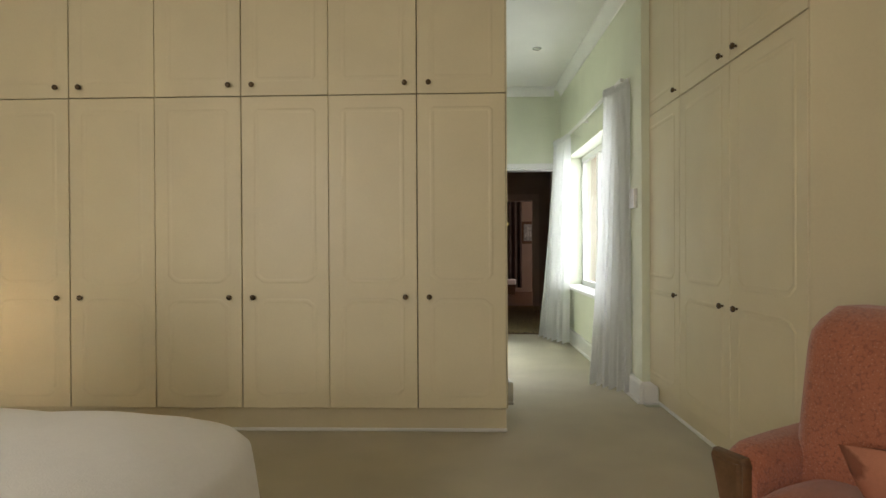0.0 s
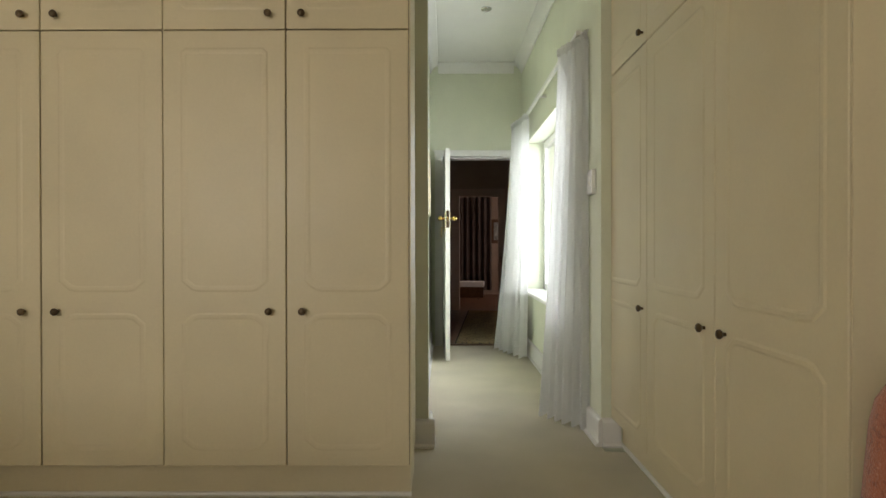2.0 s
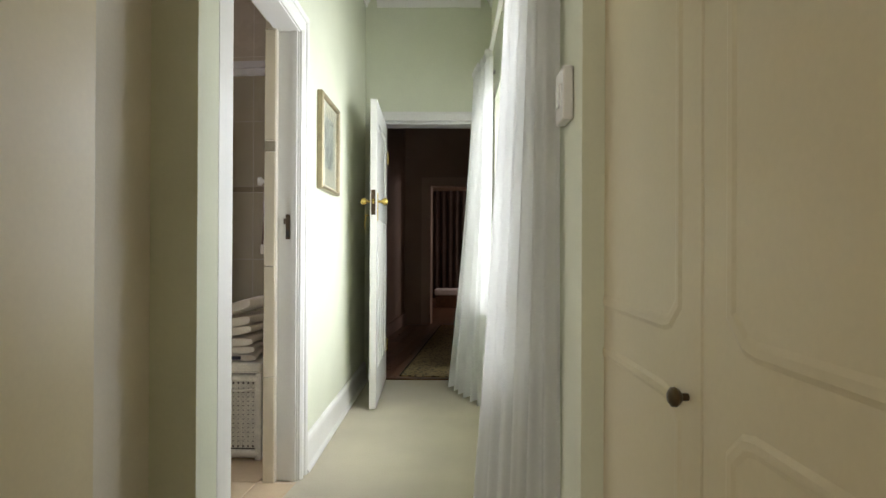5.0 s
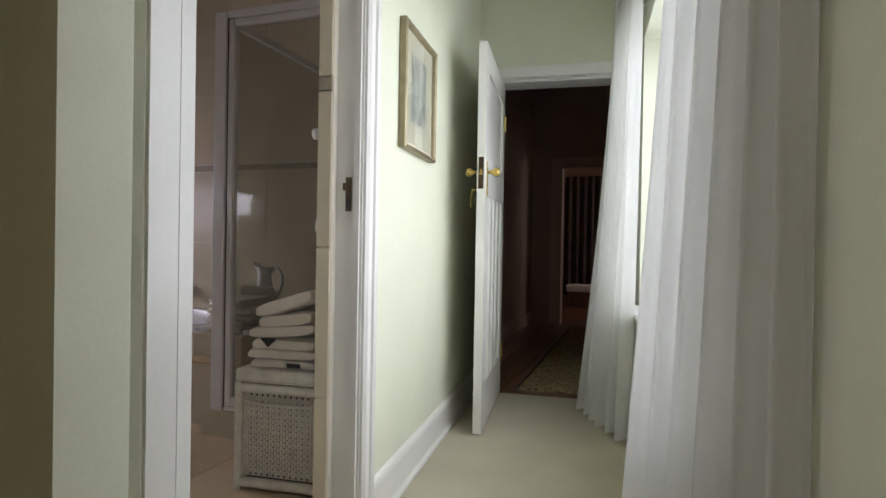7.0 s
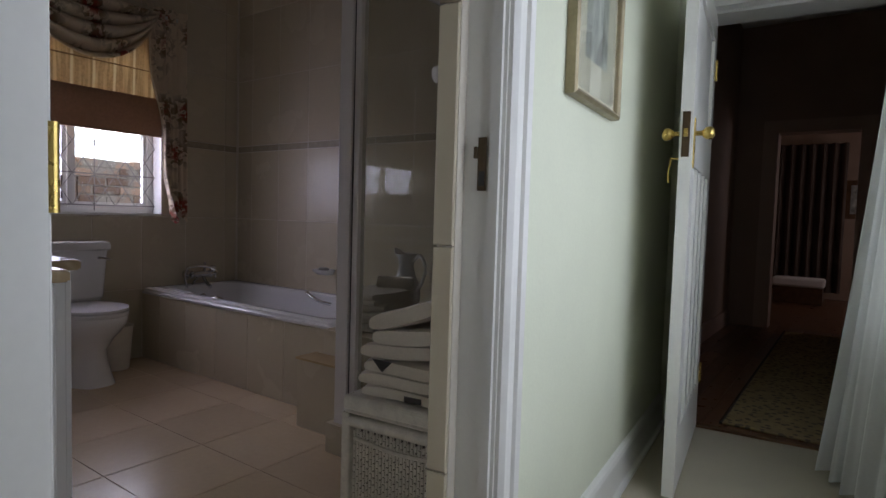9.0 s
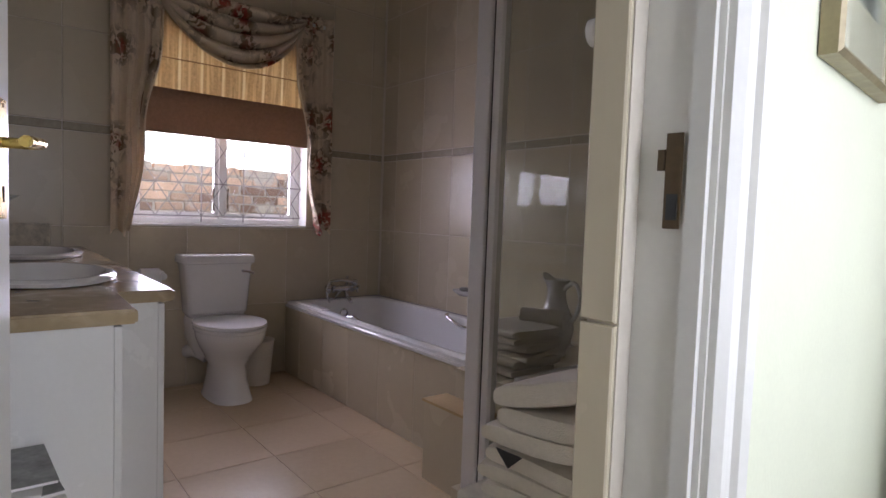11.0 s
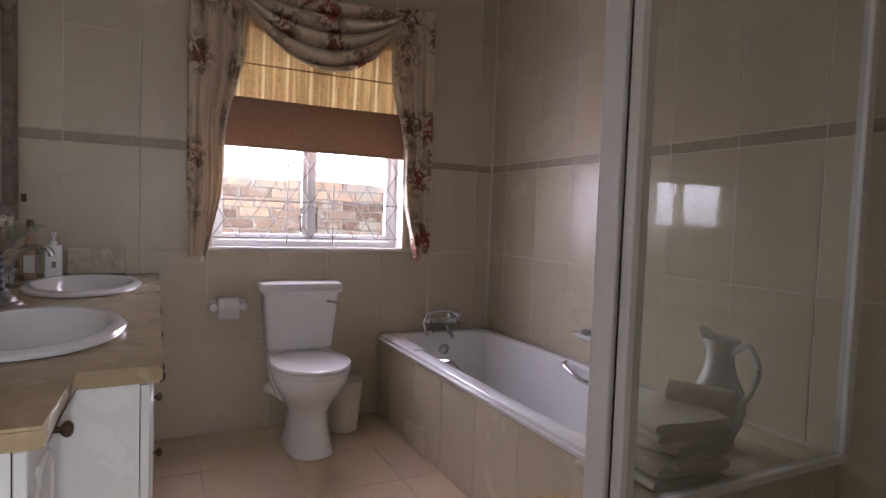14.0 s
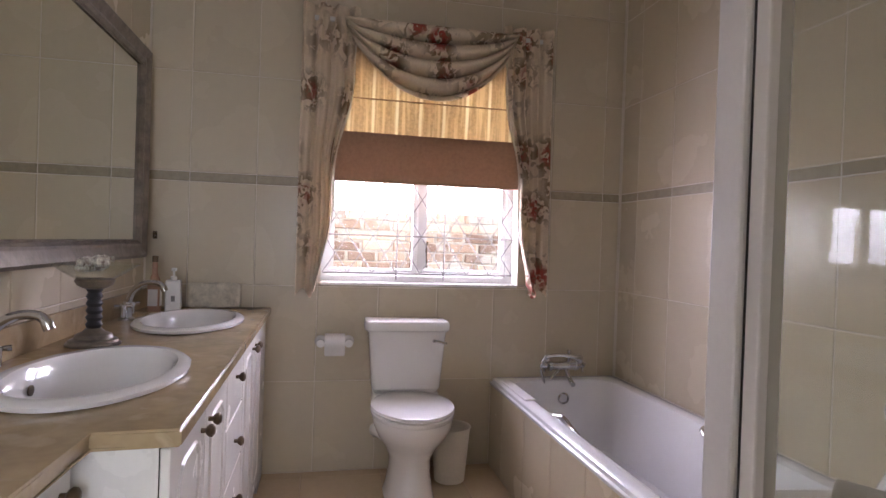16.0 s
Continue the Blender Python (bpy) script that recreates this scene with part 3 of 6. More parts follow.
# the hall door, open against the corridor wall
def panel_door():
    d = thing("panel_door", "white panelled interior door standing open, with brass knobs", "door", ME @ pose(0.104, 1.765, 0.010, 0, 0, 2.0))
    W, H, T = 0.890, 1.990, 0.042
    y0 = -W
    part("stile", boxes((0, T, y0, y0 + 0.115, 0, H)), M_TRIM, d)
    part("stile", boxes((0, T, -0.115, 0, 0, H)), M_TRIM, d)
    for a, b in ((0, 0.24), (1.22, 1.42), (H - 0.13, H)):
        part("rail", boxes((0, T, y0 + 0.115, -0.115, a, b)), M_TRIM, d)
    part("upper_panel", boxes((0.013, T - 0.013, y0 + 0.115, -0.115, 1.42, H - 0.13)), M_TRIM, d)
    inner = W - 0.23
    for k in range(4):
        a = y0 + 0.115 + k * inner / 4
        part("lower_panel", boxes((0.013, T - 0.013, a, a + inner / 4, 0.24, 1.22)), M_TRIM, d)
        if k:
            part("muntin", boxes((0.001, T - 0.001, a - 0.030, a + 0.030, 0.24, 1.22)), M_TRIM, d)
    for x, s in ((T, 1), (0, -1)):
        prof = [(0.011, 0), (0.011, 0.030), (0.018, 0.034), (0.026, 0.044), (0.029, 0.056), (0.027, 0.066), (0.018, 0.074), (0.0, 0.077)]
        part("door_knob", lathe([(r * 0.82, s * h * 0.9) for r, h in prof], 18, "x", (x, y0 + 0.062, 1.335)), M_BRASS, d, "round brass knob", True)
        pl = soft_box(x if s > 0 else x - 0.004, x + 0.004 if s > 0 else x, y0 + 0.045, y0 + 0.079, 1.21, 1.39, 0.0015)
        part("back_plate", pl, M_BRASS, d, "narrow brass back plate")
    lock = part("lock_plate", boxes((0.008, T - 0.008, y0 - 0.003, y0, 1.245, 1.405)), M_BRONZE, d, "dark mortice lock plate")
    part("latch_bolt", boxes((0.014, T - 0.014, y0 - 0.012, y0 - 0.003, 1.315, 1.345)), M_BRASS, lock)
    key = tube(arc([(-0.002, y0 + 0.062, 1.245), (-0.030, y0 + 0.062, 1.245), (-0.036, y0 + 0.062, 1.25)], 3), 0.003, 6)
    tube([Vector((-0.034, y0 + 0.062 + 0.014 * math.cos(a), 1.235 + 0.016 * math.sin(a))) for a in (k * math.pi / 6 for k in range(12))], 0.0022, 6, True, key)
    tube(arc([(-0.036, y0 + 0.060, 1.222), (-0.040, y0 + 0.056, 1.19), (-0.036, y0 + 0.05, 1.155)], 4), 0.003, 6, False, key)
    part("key", key, M_BRASS, d, "brass key hanging in the lock", True)
    for z in (0.22, 1.70):
        part("hinge", lathe([(0.007, 0), (0.007, 0.1)], 10, "z", (T + 0.004, -0.001, z)), M_BRASS, d, "", True)
    return d


panel_door()

# corridor window: frame, sash, pane, sill
win = setting("window_1", boxes((1.118, 1.17, W1A, W1A + 0.06, 0.640, 2.13), (1.118, 1.17, W1B - 0.06, W1B, 0.640, 2.13), (1.118, 1.17, W1A + 0.06, W1B - 0.06, 0.640, 0.700),
                                (1.118, 1.17, W1A + 0.06, W1B - 0.06, 2.07, 2.13)), M_TRIM, "white timber casement window in the corridor", "window", MR)
bays = [W1A + 0.06 + k * (W1B - W1A - 0.06) / 3 for k in range(4)]
for a in bays[1:3]:
    part("mullion", boxes((1.118, 1.165, a - 0.06, a, 0.700, 2.07)), M_TRIM, win, "", False, MR)
for a, b in zip(bays, bays[1:]):
    p = part("pane", boxes((1.14, 1.145, a, b - 0.06, 0.700, 2.07)), M_GLASS, win, "", False, MR)
    p.visible_shadow = False
sill = bmesh.new()
box(sill, 0.885, 1.117, W1A - 0.04, W1B + 0.03, 0.618, 0.647, MR)
bmesh.ops.bevel(sill, geom=sill.edges[:], offset=0.008, segments=2, affect="EDGES")
setting("window_sill", sill, M_TRIM, "white painted window board", "window sill")
M_GLOW = bpy.data.materials.new("bright_hazy_sky")
M_GLOW.use_nodes = True
M_GLOW.node_tree.nodes["Principled BSDF"].inputs["Emission Color"].default_value = (0.95, 0.98, 1.0, 1)
M_GLOW.node_tree.nodes["Principled BSDF"].inputs["Emission Strength"].default_value = 3.0
setting("backdrop_east", boxes((4.6, 4.7, -1.0, 13.0, -0.35, 7.0)), M_GLOW, "bright hazy sky beyond the corridor window", "backdrop")
setting("backdrop_west", boxes((-9.1, -9.0, 0.0, 14.0, -0.35, 7.0)), M_GLOW, "bright hazy sky beyond the garden wall", "backdrop")

# ceiling downlight
dl = thing("downlight", "small recessed ceiling downlight with a chrome ring", "ceiling light", pose(0.75, 6.04, CEIL))
part("ring", lathe([(0.030, -0.001), (0.045, -0.001), (0.046, -0.006), (0.040, -0.012), (0.030, -0.010)], 24), M_CHROME, dl, "", True)
part("lamp_face", lathe([(0.030, -0.004), (0.018, -0.002), (0.0, -0.002)], 20), M_GREYP, dl, "", True)

# switch box on the wall
sw = thing("wall_switch", "white plastic switch box on the green wall", "switch", MR @ pose(0.947, -1.03, 1.44))
part("box", soft_box(-0.028, 0, -0.05, 0.05, -0.07, 0.07, 0.005), M_WHITE, sw)
part("rocker", soft_box(-0.033, -0.027, -0.018, 0.018, -0.03, 0.03, 0.002), M_WHITE, sw)


# ---- curtains of the corridor ----
def curtain(name, label, top, bottom, z0, z1, folds, depth, seed, m):
    """Gathered cloth between a line at the top and a wider one at the hem."""
    rng = random.Random(seed)
    ph = [rng.uniform(0, 6.28) for _ in range(4)]
    t0, t1, b0, b1 = (Vector(p) for p in (*top, *bottom))

    def at(s, t):
        k = t ** 1.3
        p = t0.lerp(t1, s).lerp(b0.lerp(b1, s), k)
        d = (t1 - t0).lerp(b1 - b0, k).normalized()
        nrm = Vector((d.y, -d.x))
        w = math.sin(folds * 6.283 * s + ph[0] + 0.5 * math.sin(2.1 * t + ph[1])) + 0.18 * math.sin(folds * 2.7 * 6.283 * s + ph[2] + 1.3 * t)
        w2 = 0.3 * math.sin(9.0 * s + 3 * t + ph[3])
        amp = depth * (0.55 + 0.45 * t)
        q = p + nrm * amp * (w + w2) * 0.5
        hem = 0.012 * math.sin(folds * 6.283 * s + ph[0]) * t
        return (q.x, q.y, z1 + (z0 - z1) * t + hem)

    c = thing(name, label, "curtain", m)
    part("cloth", sheet(at, 150, 24, 0.002), M_SHEER, c, "", True)

    def head(s, t):
        x, y, _ = at(s, 0.0)
        q = Vector((x, y)) + Vector((0, 0.0))
        return (q.x - 0.012 * math.sin(t * 3.14), q.y - 0.010 * math.sin(t * 3.14), z1 - 0.006 + 0.055 * t + 0.006 * math.sin(folds * 4 * 6.283 * s))

    part("gathered_heading", sheet(head, 150, 5, 0.002), M_SHEER, c, "gathered heading tape", True)
    return c


curtain("curtain", "white sheer cotton curtain gathered beside the corridor window", ((0.925, -0.96), (0.83, -0.60)), ((0.93, -0.95), (0.70, -0.62)),
        0.02, 2.28, 6, 0.042, 3, MR)
curtain("curtain", "white sheer cotton curtain hanging towards the hall door", ((0.885, 1.10), (0.80, 1.66)), ((0.85, 1.17), (0.62, 1.78)),
        0.02, 2.28, 6, 0.055, 8, MR)
rail = thing("curtain_rail", "white curtain track on brackets above the window", "curtain rail", MR @ pose(0.885, 0.40, 2.325))
part("track", soft_box(-0.012, 0.012, -1.32, 1.30, -0.014, 0.014, 0.003), M_TRIM, rail)
for v in (-1.15, 0.1, 1.2):
    part("bracket", boxes((0.012, 0.064, v - 0.012, v + 0.012, -0.012, 0.012)), M_TRIM, rail)


# ---- picture in the corridor ----
pic = thing("framed_picture", "narrow gilt-framed landscape print with an ivory mount", "picture", MC @ pose(0.002, 0.565, 1.592))
w2, h2 = 0.228, 0.250
FR = [(0.0, 0.0), (0.0, 0.026), (0.008, 0.032), (0.018, 0.026), (0.020, 0.022), (0.023, 0.012)]
bm = bmesh.new()
rings = []
for sy, sz in ((-1, -1), (1, -1), (1, 1), (-1, 1)):
    rings.append([bm.verts.new((d, sy * (w2 - w), sz * (h2 - w))) for w, d in FR])
for k in range(4):
    a, b = rings[k], rings[(k + 1) % 4]
    for j in range(len(FR) - 1):
        bm.faces.new((a[j], a[j + 1], b[j + 1], b[j]))
part("frame", bm, M_GILT, pic)
part("mount", boxes((0.002, 0.012, -w2 + 0.021, w2 - 0.021, -h2 + 0.021, h2 - 0.021)), M_MOUNT, pic, "ivory card mount")
part("print", boxes((0.012, 0.0135, -0.105, 0.105, -0.125, 0.150)), M_PRINT, pic, "faded print of a river valley")
p = part("glazing", boxes((0.016, 0.018, -w2 + 0.029, w2 - 0.029, -h2 + 0.029, h2 - 0.029)), M_GLASS, pic)
p.visible_shadow = False


# ---- fitted wardrobes ----
def chamfered(x0, x1, z0, z1, c, low=True, high=True):
    pts = []
    pts += [(x0, z0 + c), (x0 + c, z0 + c * 0.15), (x0 + 1.7 * c, z0)] if low else [(x0, z0 + 0.02), (x0 + 0.02, z0)]
    pts += [(x1 - 1.7 * c, z0), (x1 - c, z0 + c * 0.15), (x1, z0 + c)] if low else [(x1 - 0.02, z0), (x1, z0 + 0.02)]
    pts += [(x1, z1 - c), (x1 - c, z1 - c * 0.15), (x1 - 1.7 * c, z1)] if high else [(x1, z1 - 0.02), (x1 - 0.02, z1)]
    pts += [(x0 + 1.7 * c, z1), (x0 + c, z1 - c * 0.15), (x0, z1 - c)] if high else [(x0 + 0.02, z1), (x0, z1 - 0.02)]
    return pts


def wardrobe_door(parent, name, x0, x1, z0, z1, panels, kx, kz, proud):
    """A routed panel door whose face lies on y = 0."""
    g = 0.0028
    bm = boxes((x0 + g, x1 - g, 0.0, 0.019, z0 + g, z1 - g))
    bmesh.ops.bevel(bm, geom=bm.edges[:], offset=0.0022, segments=1, affect="EDGES")
    for a, b, low, high in panels:
        ridge(bm, chamfered(x0 + 0.075, x1 - 0.075, a, b, 0.045, low, high), 0.028, proud, 0.0)
    d = part(name, bm, M_CREAM, parent)
    if kx is not None:
        knob(d, kx, 0.0, kz)
    return d


def wardrobe(label, m, edges, hinge_pairs, z_break, depth, knob_z, upper_knob_z, group, inset=0.07, proud=0.0017):
    """One carcass with tall doors below, short doors above and a plinth."""
    w = thing("wardrobe", label, "wardrobe", m, group)
    xa, xb = min(edges), max(edges)
    # carcass coloured near black so the gaps between doors look shaded
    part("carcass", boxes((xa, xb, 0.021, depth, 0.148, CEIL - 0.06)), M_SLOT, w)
    part("end_panel", boxes((xb, xb + 0.006, 0.004, depth, 0.148, CEIL - 0.06)), M_CREAM, w)
    part("plinth", boxes((xa, xb, 0.06, depth, 0.0, 0.146)), M_CREAM, w)
    part("plinth_bead", tube([(xa, 0.056, 0.008), (xb + 0.004, 0.056, 0.008)], 0.011, 8), M_TRIM, w, "white quarter-round bead", True)
    part("crown", boxes((xa, xb, -0.004, depth, CEIL - 0.058, CEIL - 0.002)), M_CREAM, w)
    for (a, b), side in zip(zip(edges, edges[1:]), hinge_pairs):
        a, b = min(a, b), max(a, b)
        kx = b - inset if side == "r" else a + inset
        wardrobe_door(w, "tall_door", a, b, 0.148, z_break, [(0.215, 0.800, True, True), (0.888, z_break - 0.075, True, False)], kx, knob_z, proud)
        wardrobe_door(w, "top_door", a, b, z_break, CEIL - 0.06, [(z_break + 0.085, CEIL - 0.15, False, False)], kx, upper_knob_z, proud * 0.8)
    return w


for k in range(4):
    wardrobe("cream fitted double wardrobe with routed panel doors and bronze knobs", pose(0.458, 3.632, 0, 0, 0, 4.85) @ pose(-1.042 * k, 0, 0), [-1.042, -0.521, 0.0],
             "rl", 1.997, 0.350, 0.807, 2.060, "wardrobes along the bedroom wall")
east = pose(1.434, 4.538, 0, 0, 0, -85.15)
# on this side the doors run from the corridor towards the camera's start
wardrobe("cream fitted wardrobe with one narrow panel door", east, [-0.0, 0.685], "r", 1.995, 0.55, 0.797, 2.048, "wardrobes beside the corridor", 0.05, 0.0032)
wardrobe("cream fitted double wardrobe with routed panel doors", east @ pose(0.685, 0, 0), [0.0, 0.65, 1.29], "rl", 1.995, 0.50, 0.797, 2.048, "wardrobes beside the corridor", 0.075, 0.0032)


# ---- bed ----
bed = thing("bed", "bed with a smooth white counterpane hanging to the floor", "bed", pose(-1.195, 0.865, 0.03) @ Matrix.Diagonal((1, 0.985, 0.955, 1)))


def cover(s, t):
    """Domed top whose sides fall to the floor round a soft edge and round corners."""
    x, y = (s - 0.5) * 2, (t - 0.5) * 2
    m = max(abs(x), abs(y), 1e-6)
    q = max(1e-6, (abs(x) ** 6 + abs(y) ** 6) ** (1 / 6))
    dx, dy = x / q * m, y / q * m
    hx, hy = 1.0, 1.115
    r = m
    if r < 0.80:
        k = r / 0.80
        px, py = dx / r * k if r else 0, dy / r * k if r else 0
        z = 0.672 - 0.012 * k ** 2 - 0.080 * k ** 6
        return (hx * 0.955 * px if r else 0, hy * 0.96 * py if r else 0, z + 0.004 * math.sin(7 * px + 3 * py) + 0.003 * math.sin(19 * px - 8 * py) * k)
    k = (r - 0.80) / 0.20
    px, py = dx / r, dy / r
    a = min(1.0, k / 0.25)
    out = 0.955 + 0.045 * math.sin(a * math.pi / 2)
    z = 0.580 - 0.05 * (1 - math.cos(a * math.pi / 2)) - (0.530 * (k - 0.25) / 0.75 if k > 0.25 else 0)
    wave = 0.012 * k * math.sin(12 * math.atan2(py, px)) + 0.065 * k
    return (px * (hx * out + wave), py * (hy * out + wave), max(-0.02, z))


part("counterpane", sheet(cover, 90, 90), M_LINEN, bed, "", True)
part("mattress", boxes((-0.86, 0.86, -0.97, 0.97, 0.22, 0.50)), M_LINEN, bed)
part("base", boxes((-0.84, 0.84, -0.95, 0.95, -0.03, 0.22)), M_WOOD, bed)


def cushion(w, h, d, n=14):
    bm = bmesh.new()
    bmesh.ops.create_grid(bm, x_segments=n, y_segments=n, size=1)
    top = bm.verts[:]
    for v in top:
        f = max(0.0, (1 - v.co.x ** 4) * (1 - v.co.y ** 4)) ** 0.55
        v.co.z = f
    geo = bmesh.ops.duplicate(bm, geom=bm.faces[:] + bm.edges[:] + bm.verts[:])["geom"]
    for v in geo:
        if isinstance(v, bmesh.types.BMVert):
            v.co.z = -v.co.z
    bmesh.ops.remove_doubles(bm, verts=bm.verts, dist=1e-4)
    for v in bm.verts:
        pinch = 1 - 0.06 * (1 - abs(v.co.y) ** 2) * abs(v.co.x) ** 6
        v.co = Vector((v.co.x * w / 2 * pinch, v.co.y * h / 2, v.co.z * d / 2))
    return bm


pil = thing("pillow", "plump white pillow standing on the bed", "pillow", pose(-1.62, 1.715, 0.815, 82, 0, 62))
part("case", cushion(0.62, 0.42, 0.20), M_LINEN, pil, "", True)


# ---- armchair ----
def armchair():
    c = thing("armchair", "coral patterned armchair with carved dark wood arm fronts", "armchair", pose(1.622, 1.93, -0.005, 0, 0, 28))
    # faces -x; arms at both ends of the y axis

    def arm(y, s):
        rings = []
        for k in range(13):
            u = k / 12
            x = 0.12 - 0.42 * u
            top = 0.515 - 0.035 * u - (0.035 * ((u - 0.8) / 0.2) ** 2 if u > 0.8 else 0)
            half = 0.072 - 0.006 * abs(2 * u - 1)
            mid = (top + 0.17) / 2
            rings.append([(x, y + a + s * 0.028 * max(0, (b + mid - 0.40) / 0.15), b + mid) for a, b, _ in rr(half, (top - 0.17) / 2, 0, 0.055, 8)])
        part("arm", loft(rings), M_CORAL, c, "", True)
        def front(x, g):
            out = []
            for k in range(40):
                z = 0.06 + 0.40 * min(k, 39 - k) / 19
                w = (0.038 + 0.034 * max(0.0, (z - 0.14) / 0.34) ** 1.5) * (1 if z < 0.44 else max(0.3, 1 - ((z - 0.44) / 0.04) ** 2 * 0.7)) - g
                out.append((x, y + s * 0.024 * max(0, (z - 0.30) / 0.18) + (w if k < 20 else -w), z - (g if z > 0.45 else 0)))
            return out
        part("arm_front", loft([front(-0.298, 0), front(-0.322, 0), front(-0.330, 0.006), front(-0.326, 0.014), front(-0.326, 0.022), front(-0.332, 0.027)]), M_WOOD, c, "carved dark wood arm front", True)

    arm(0.375, 1)
    arm(-0.375, -1)

    rings = []
    for k in range(17):
        t = k / 16
        z = 0.30 + 0.60 * t
        lean = 0.09 * t
        full = 0.045 * math.sin(math.pi * min(1.0, 0.15 + t * 0.85))
        top = max(0.0, (t - 0.80) / 0.20)
        half = 0.375 - 0.05 * top ** 2.5
        thick = 0.115 * (1 - 0.55 * top ** 3)
        rings.append([(x + 0.005 + lean - (full * (1 - (y / 0.38) ** 2) if x < 0 else 0), y, z + 0.03 * (1 - (y / 0.38) ** 2) * t) for x, y, _ in rr(thick, half, 0, min(0.07, thick * 0.9), 6)])
    part("backrest", loft(rings), M_CORAL, c, "", True)
    seat = cushion(0.56, 0.62, 0.15)
    part("seat", seat, M_CORAL, c, "", True, pose(-0.08, 0, 0.345))
    part("seat_frame", boxes((-0.30, 0.22, -0.42, 0.42, 0.16, 0.30)), M_CORAL, c)
    for x, y in ((-0.28, -0.36), (-0.28, 0.36), (0.19, -0.36), (0.19, 0.36)):
        part("leg", lathe([(0.016, 0.005), (0.020, 0.05), (0.028, 0.12), (0.030, 0.165)], 12, "z", (x, y, 0)), M_WOOD, c, "turned dark wood leg", True)
    return c


armchair()
cu = thing("cushion", "rust striped scatter cushion leaning in the armchair", "cushion", pose(1.535, 1.775, 0.430, 62, 12, 106))
part("cover", cushion(0.40, 0.36, 0.13), M_STRIPE, cu, "", True)

# bedside lamp, its shade showing only as light on the wardrobe
bl = thing("bedside_lamp", "lit bedside lamp with a cream cloth shade", "table lamp", pose(-2.78, 2.88, 0.35))
part("base", lathe([(0.07, 0), (0.07, 0.015), (0.02, 0.03), (0.03, 0.12), (0.02, 0.22), (0.01, 0.25)], 20), M_BRASS, bl, "", True)
part("shade", lathe([(0.16, 0.22), (0.10, 0.42)], 28), M_SHEER, bl, "cream cloth shade", True)
lamp("bedside_bulb", "POINT", 5.5, (1.0, 0.66, 0.30), pose(-2.78, 2.88, 0.66), 0.04)
ns = thing("bedside_table", "small dark wood bedside table", "table", pose(-2.78, 2.88, 0))
part("top", soft_box(-0.22, 0.22, -0.2, 0.2, 0.32, 0.35, 0.004), M_WOOD, ns)
for x in (-0.19, 0.19):
    for y in (-0.17, 0.17):
        part("leg", boxes((x - 0.02, x + 0.02, y - 0.02, y + 0.02, 0, 0.32)), M_WOOD, ns)
w3 = setting("window_3", boxes((-1.9, -1.84, -2.52, -2.46, 0.75, 2.25), (0.04, 0.1, -2.52, -2.46, 0.75, 2.25), (-1.84, 0.04, -2.52, -2.46, 0.75, 0.81),
                               (-1.84, 0.04, -2.52, -2.46, 2.19, 2.25), (-0.93, -0.87, -2.52, -2.46, 0.81, 2.19)), M_TRIM, "white bedroom window", "window")

# ---- the setting: bathroom ----
WX, LY, VY = -3.035, 7.150, 4.648     # window wall, bath wall, vanity wall
wall_window = setting("wall_bath_west", boxes((WX - 0.24, WX, VY, 5.486, -0.15, 3.0), (WX - 0.24, WX, 6.545, LY + 0.2, -0.15, 3.0),
                                              (WX - 0.24, WX, 5.486, 6.545, -0.15, 0.975), (WX - 0.24, WX, 5.486, 6.545, 2.16, 3.0)), M_GROUT,
                      "beige tiled bathroom wall with a low window", "wall")
wall_long = setting("wall_bath_north", boxes((WX, 0.08, LY, LY + 0.2, -0.15, 3.0)), M_GROUT, "beige tiled wall along the bath", "wall")
wall_van = setting("wall_bath_south", boxes((WX, 0.205, VY, VY + 0.003, 0, 3.0)), M_GROUT, "beige tiled wall behind the vanity", "wall")
bm = bmesh.new()
box(bm, -0.132, -0.129, 0.010, 1.66, 0, 3.0, MC)
box(bm, -0.132, -0.088, -0.051, -0.0205, 0, 3.0, MC)
box(bm, -0.132, -0.1005, -0.0205, 0.0095, 0, 3.0, MC)
wall_in = setting("wall_bath_east", bm, M_GROUT, "beige tiled wall beside the doorway", "wall")
setting("ceiling_bath", boxes((WX - 0.24, 0.07, VY, LY + 0.2, 3.0, 3.055), (0.07, 0.20, VY, 5.60, 3.0, 3.055)), M_CEIL, "white bathroom ceiling", "ceiling")
floor_bath = setting("floor_bath", boxes((WX, 0.13, VY, LY, -0.15, -0.0015), (0.13, 0.30, VY, 5.45, -0.15, -0.0015)), M_FGROUT, "warm beige tiled bathroom floor", "floor")


def tile_mesh(w, h):
    """A tile w wide and h high, its eased face towards +x."""
    def build():
        bm = bmesh.new()
        e, d = 0.0022, 0.008
        a = [bm.verts.new((0, y, z)) for y, z in ((0, 0), (w, 0), (w, h), (0, h))]
        b = [bm.verts.new((d - e, y, z)) for y, z in ((0, 0), (w, 0), (w, h), (0, h))]
        c = [bm.verts.new((d, y, z)) for y, z in ((e, e), (w - e, e), (w - e, h - e), (e, h - e))]
        for p, q in ((a, b), (b, c)):
            for k in range(4):
                bm.faces.new((p[k], p[(k + 1) % 4], q[(k + 1) % 4], q[k]))
        bm.faces.new(c)
        return bm
    return build


ROWS = [(0.0, 0.467), (0.467, 0.955), (0.955, 1.458), (1.458, 1.506), (1.506, 1.995), (1.995, 2.483), (2.483, 2.97)]
GAP = 0.004


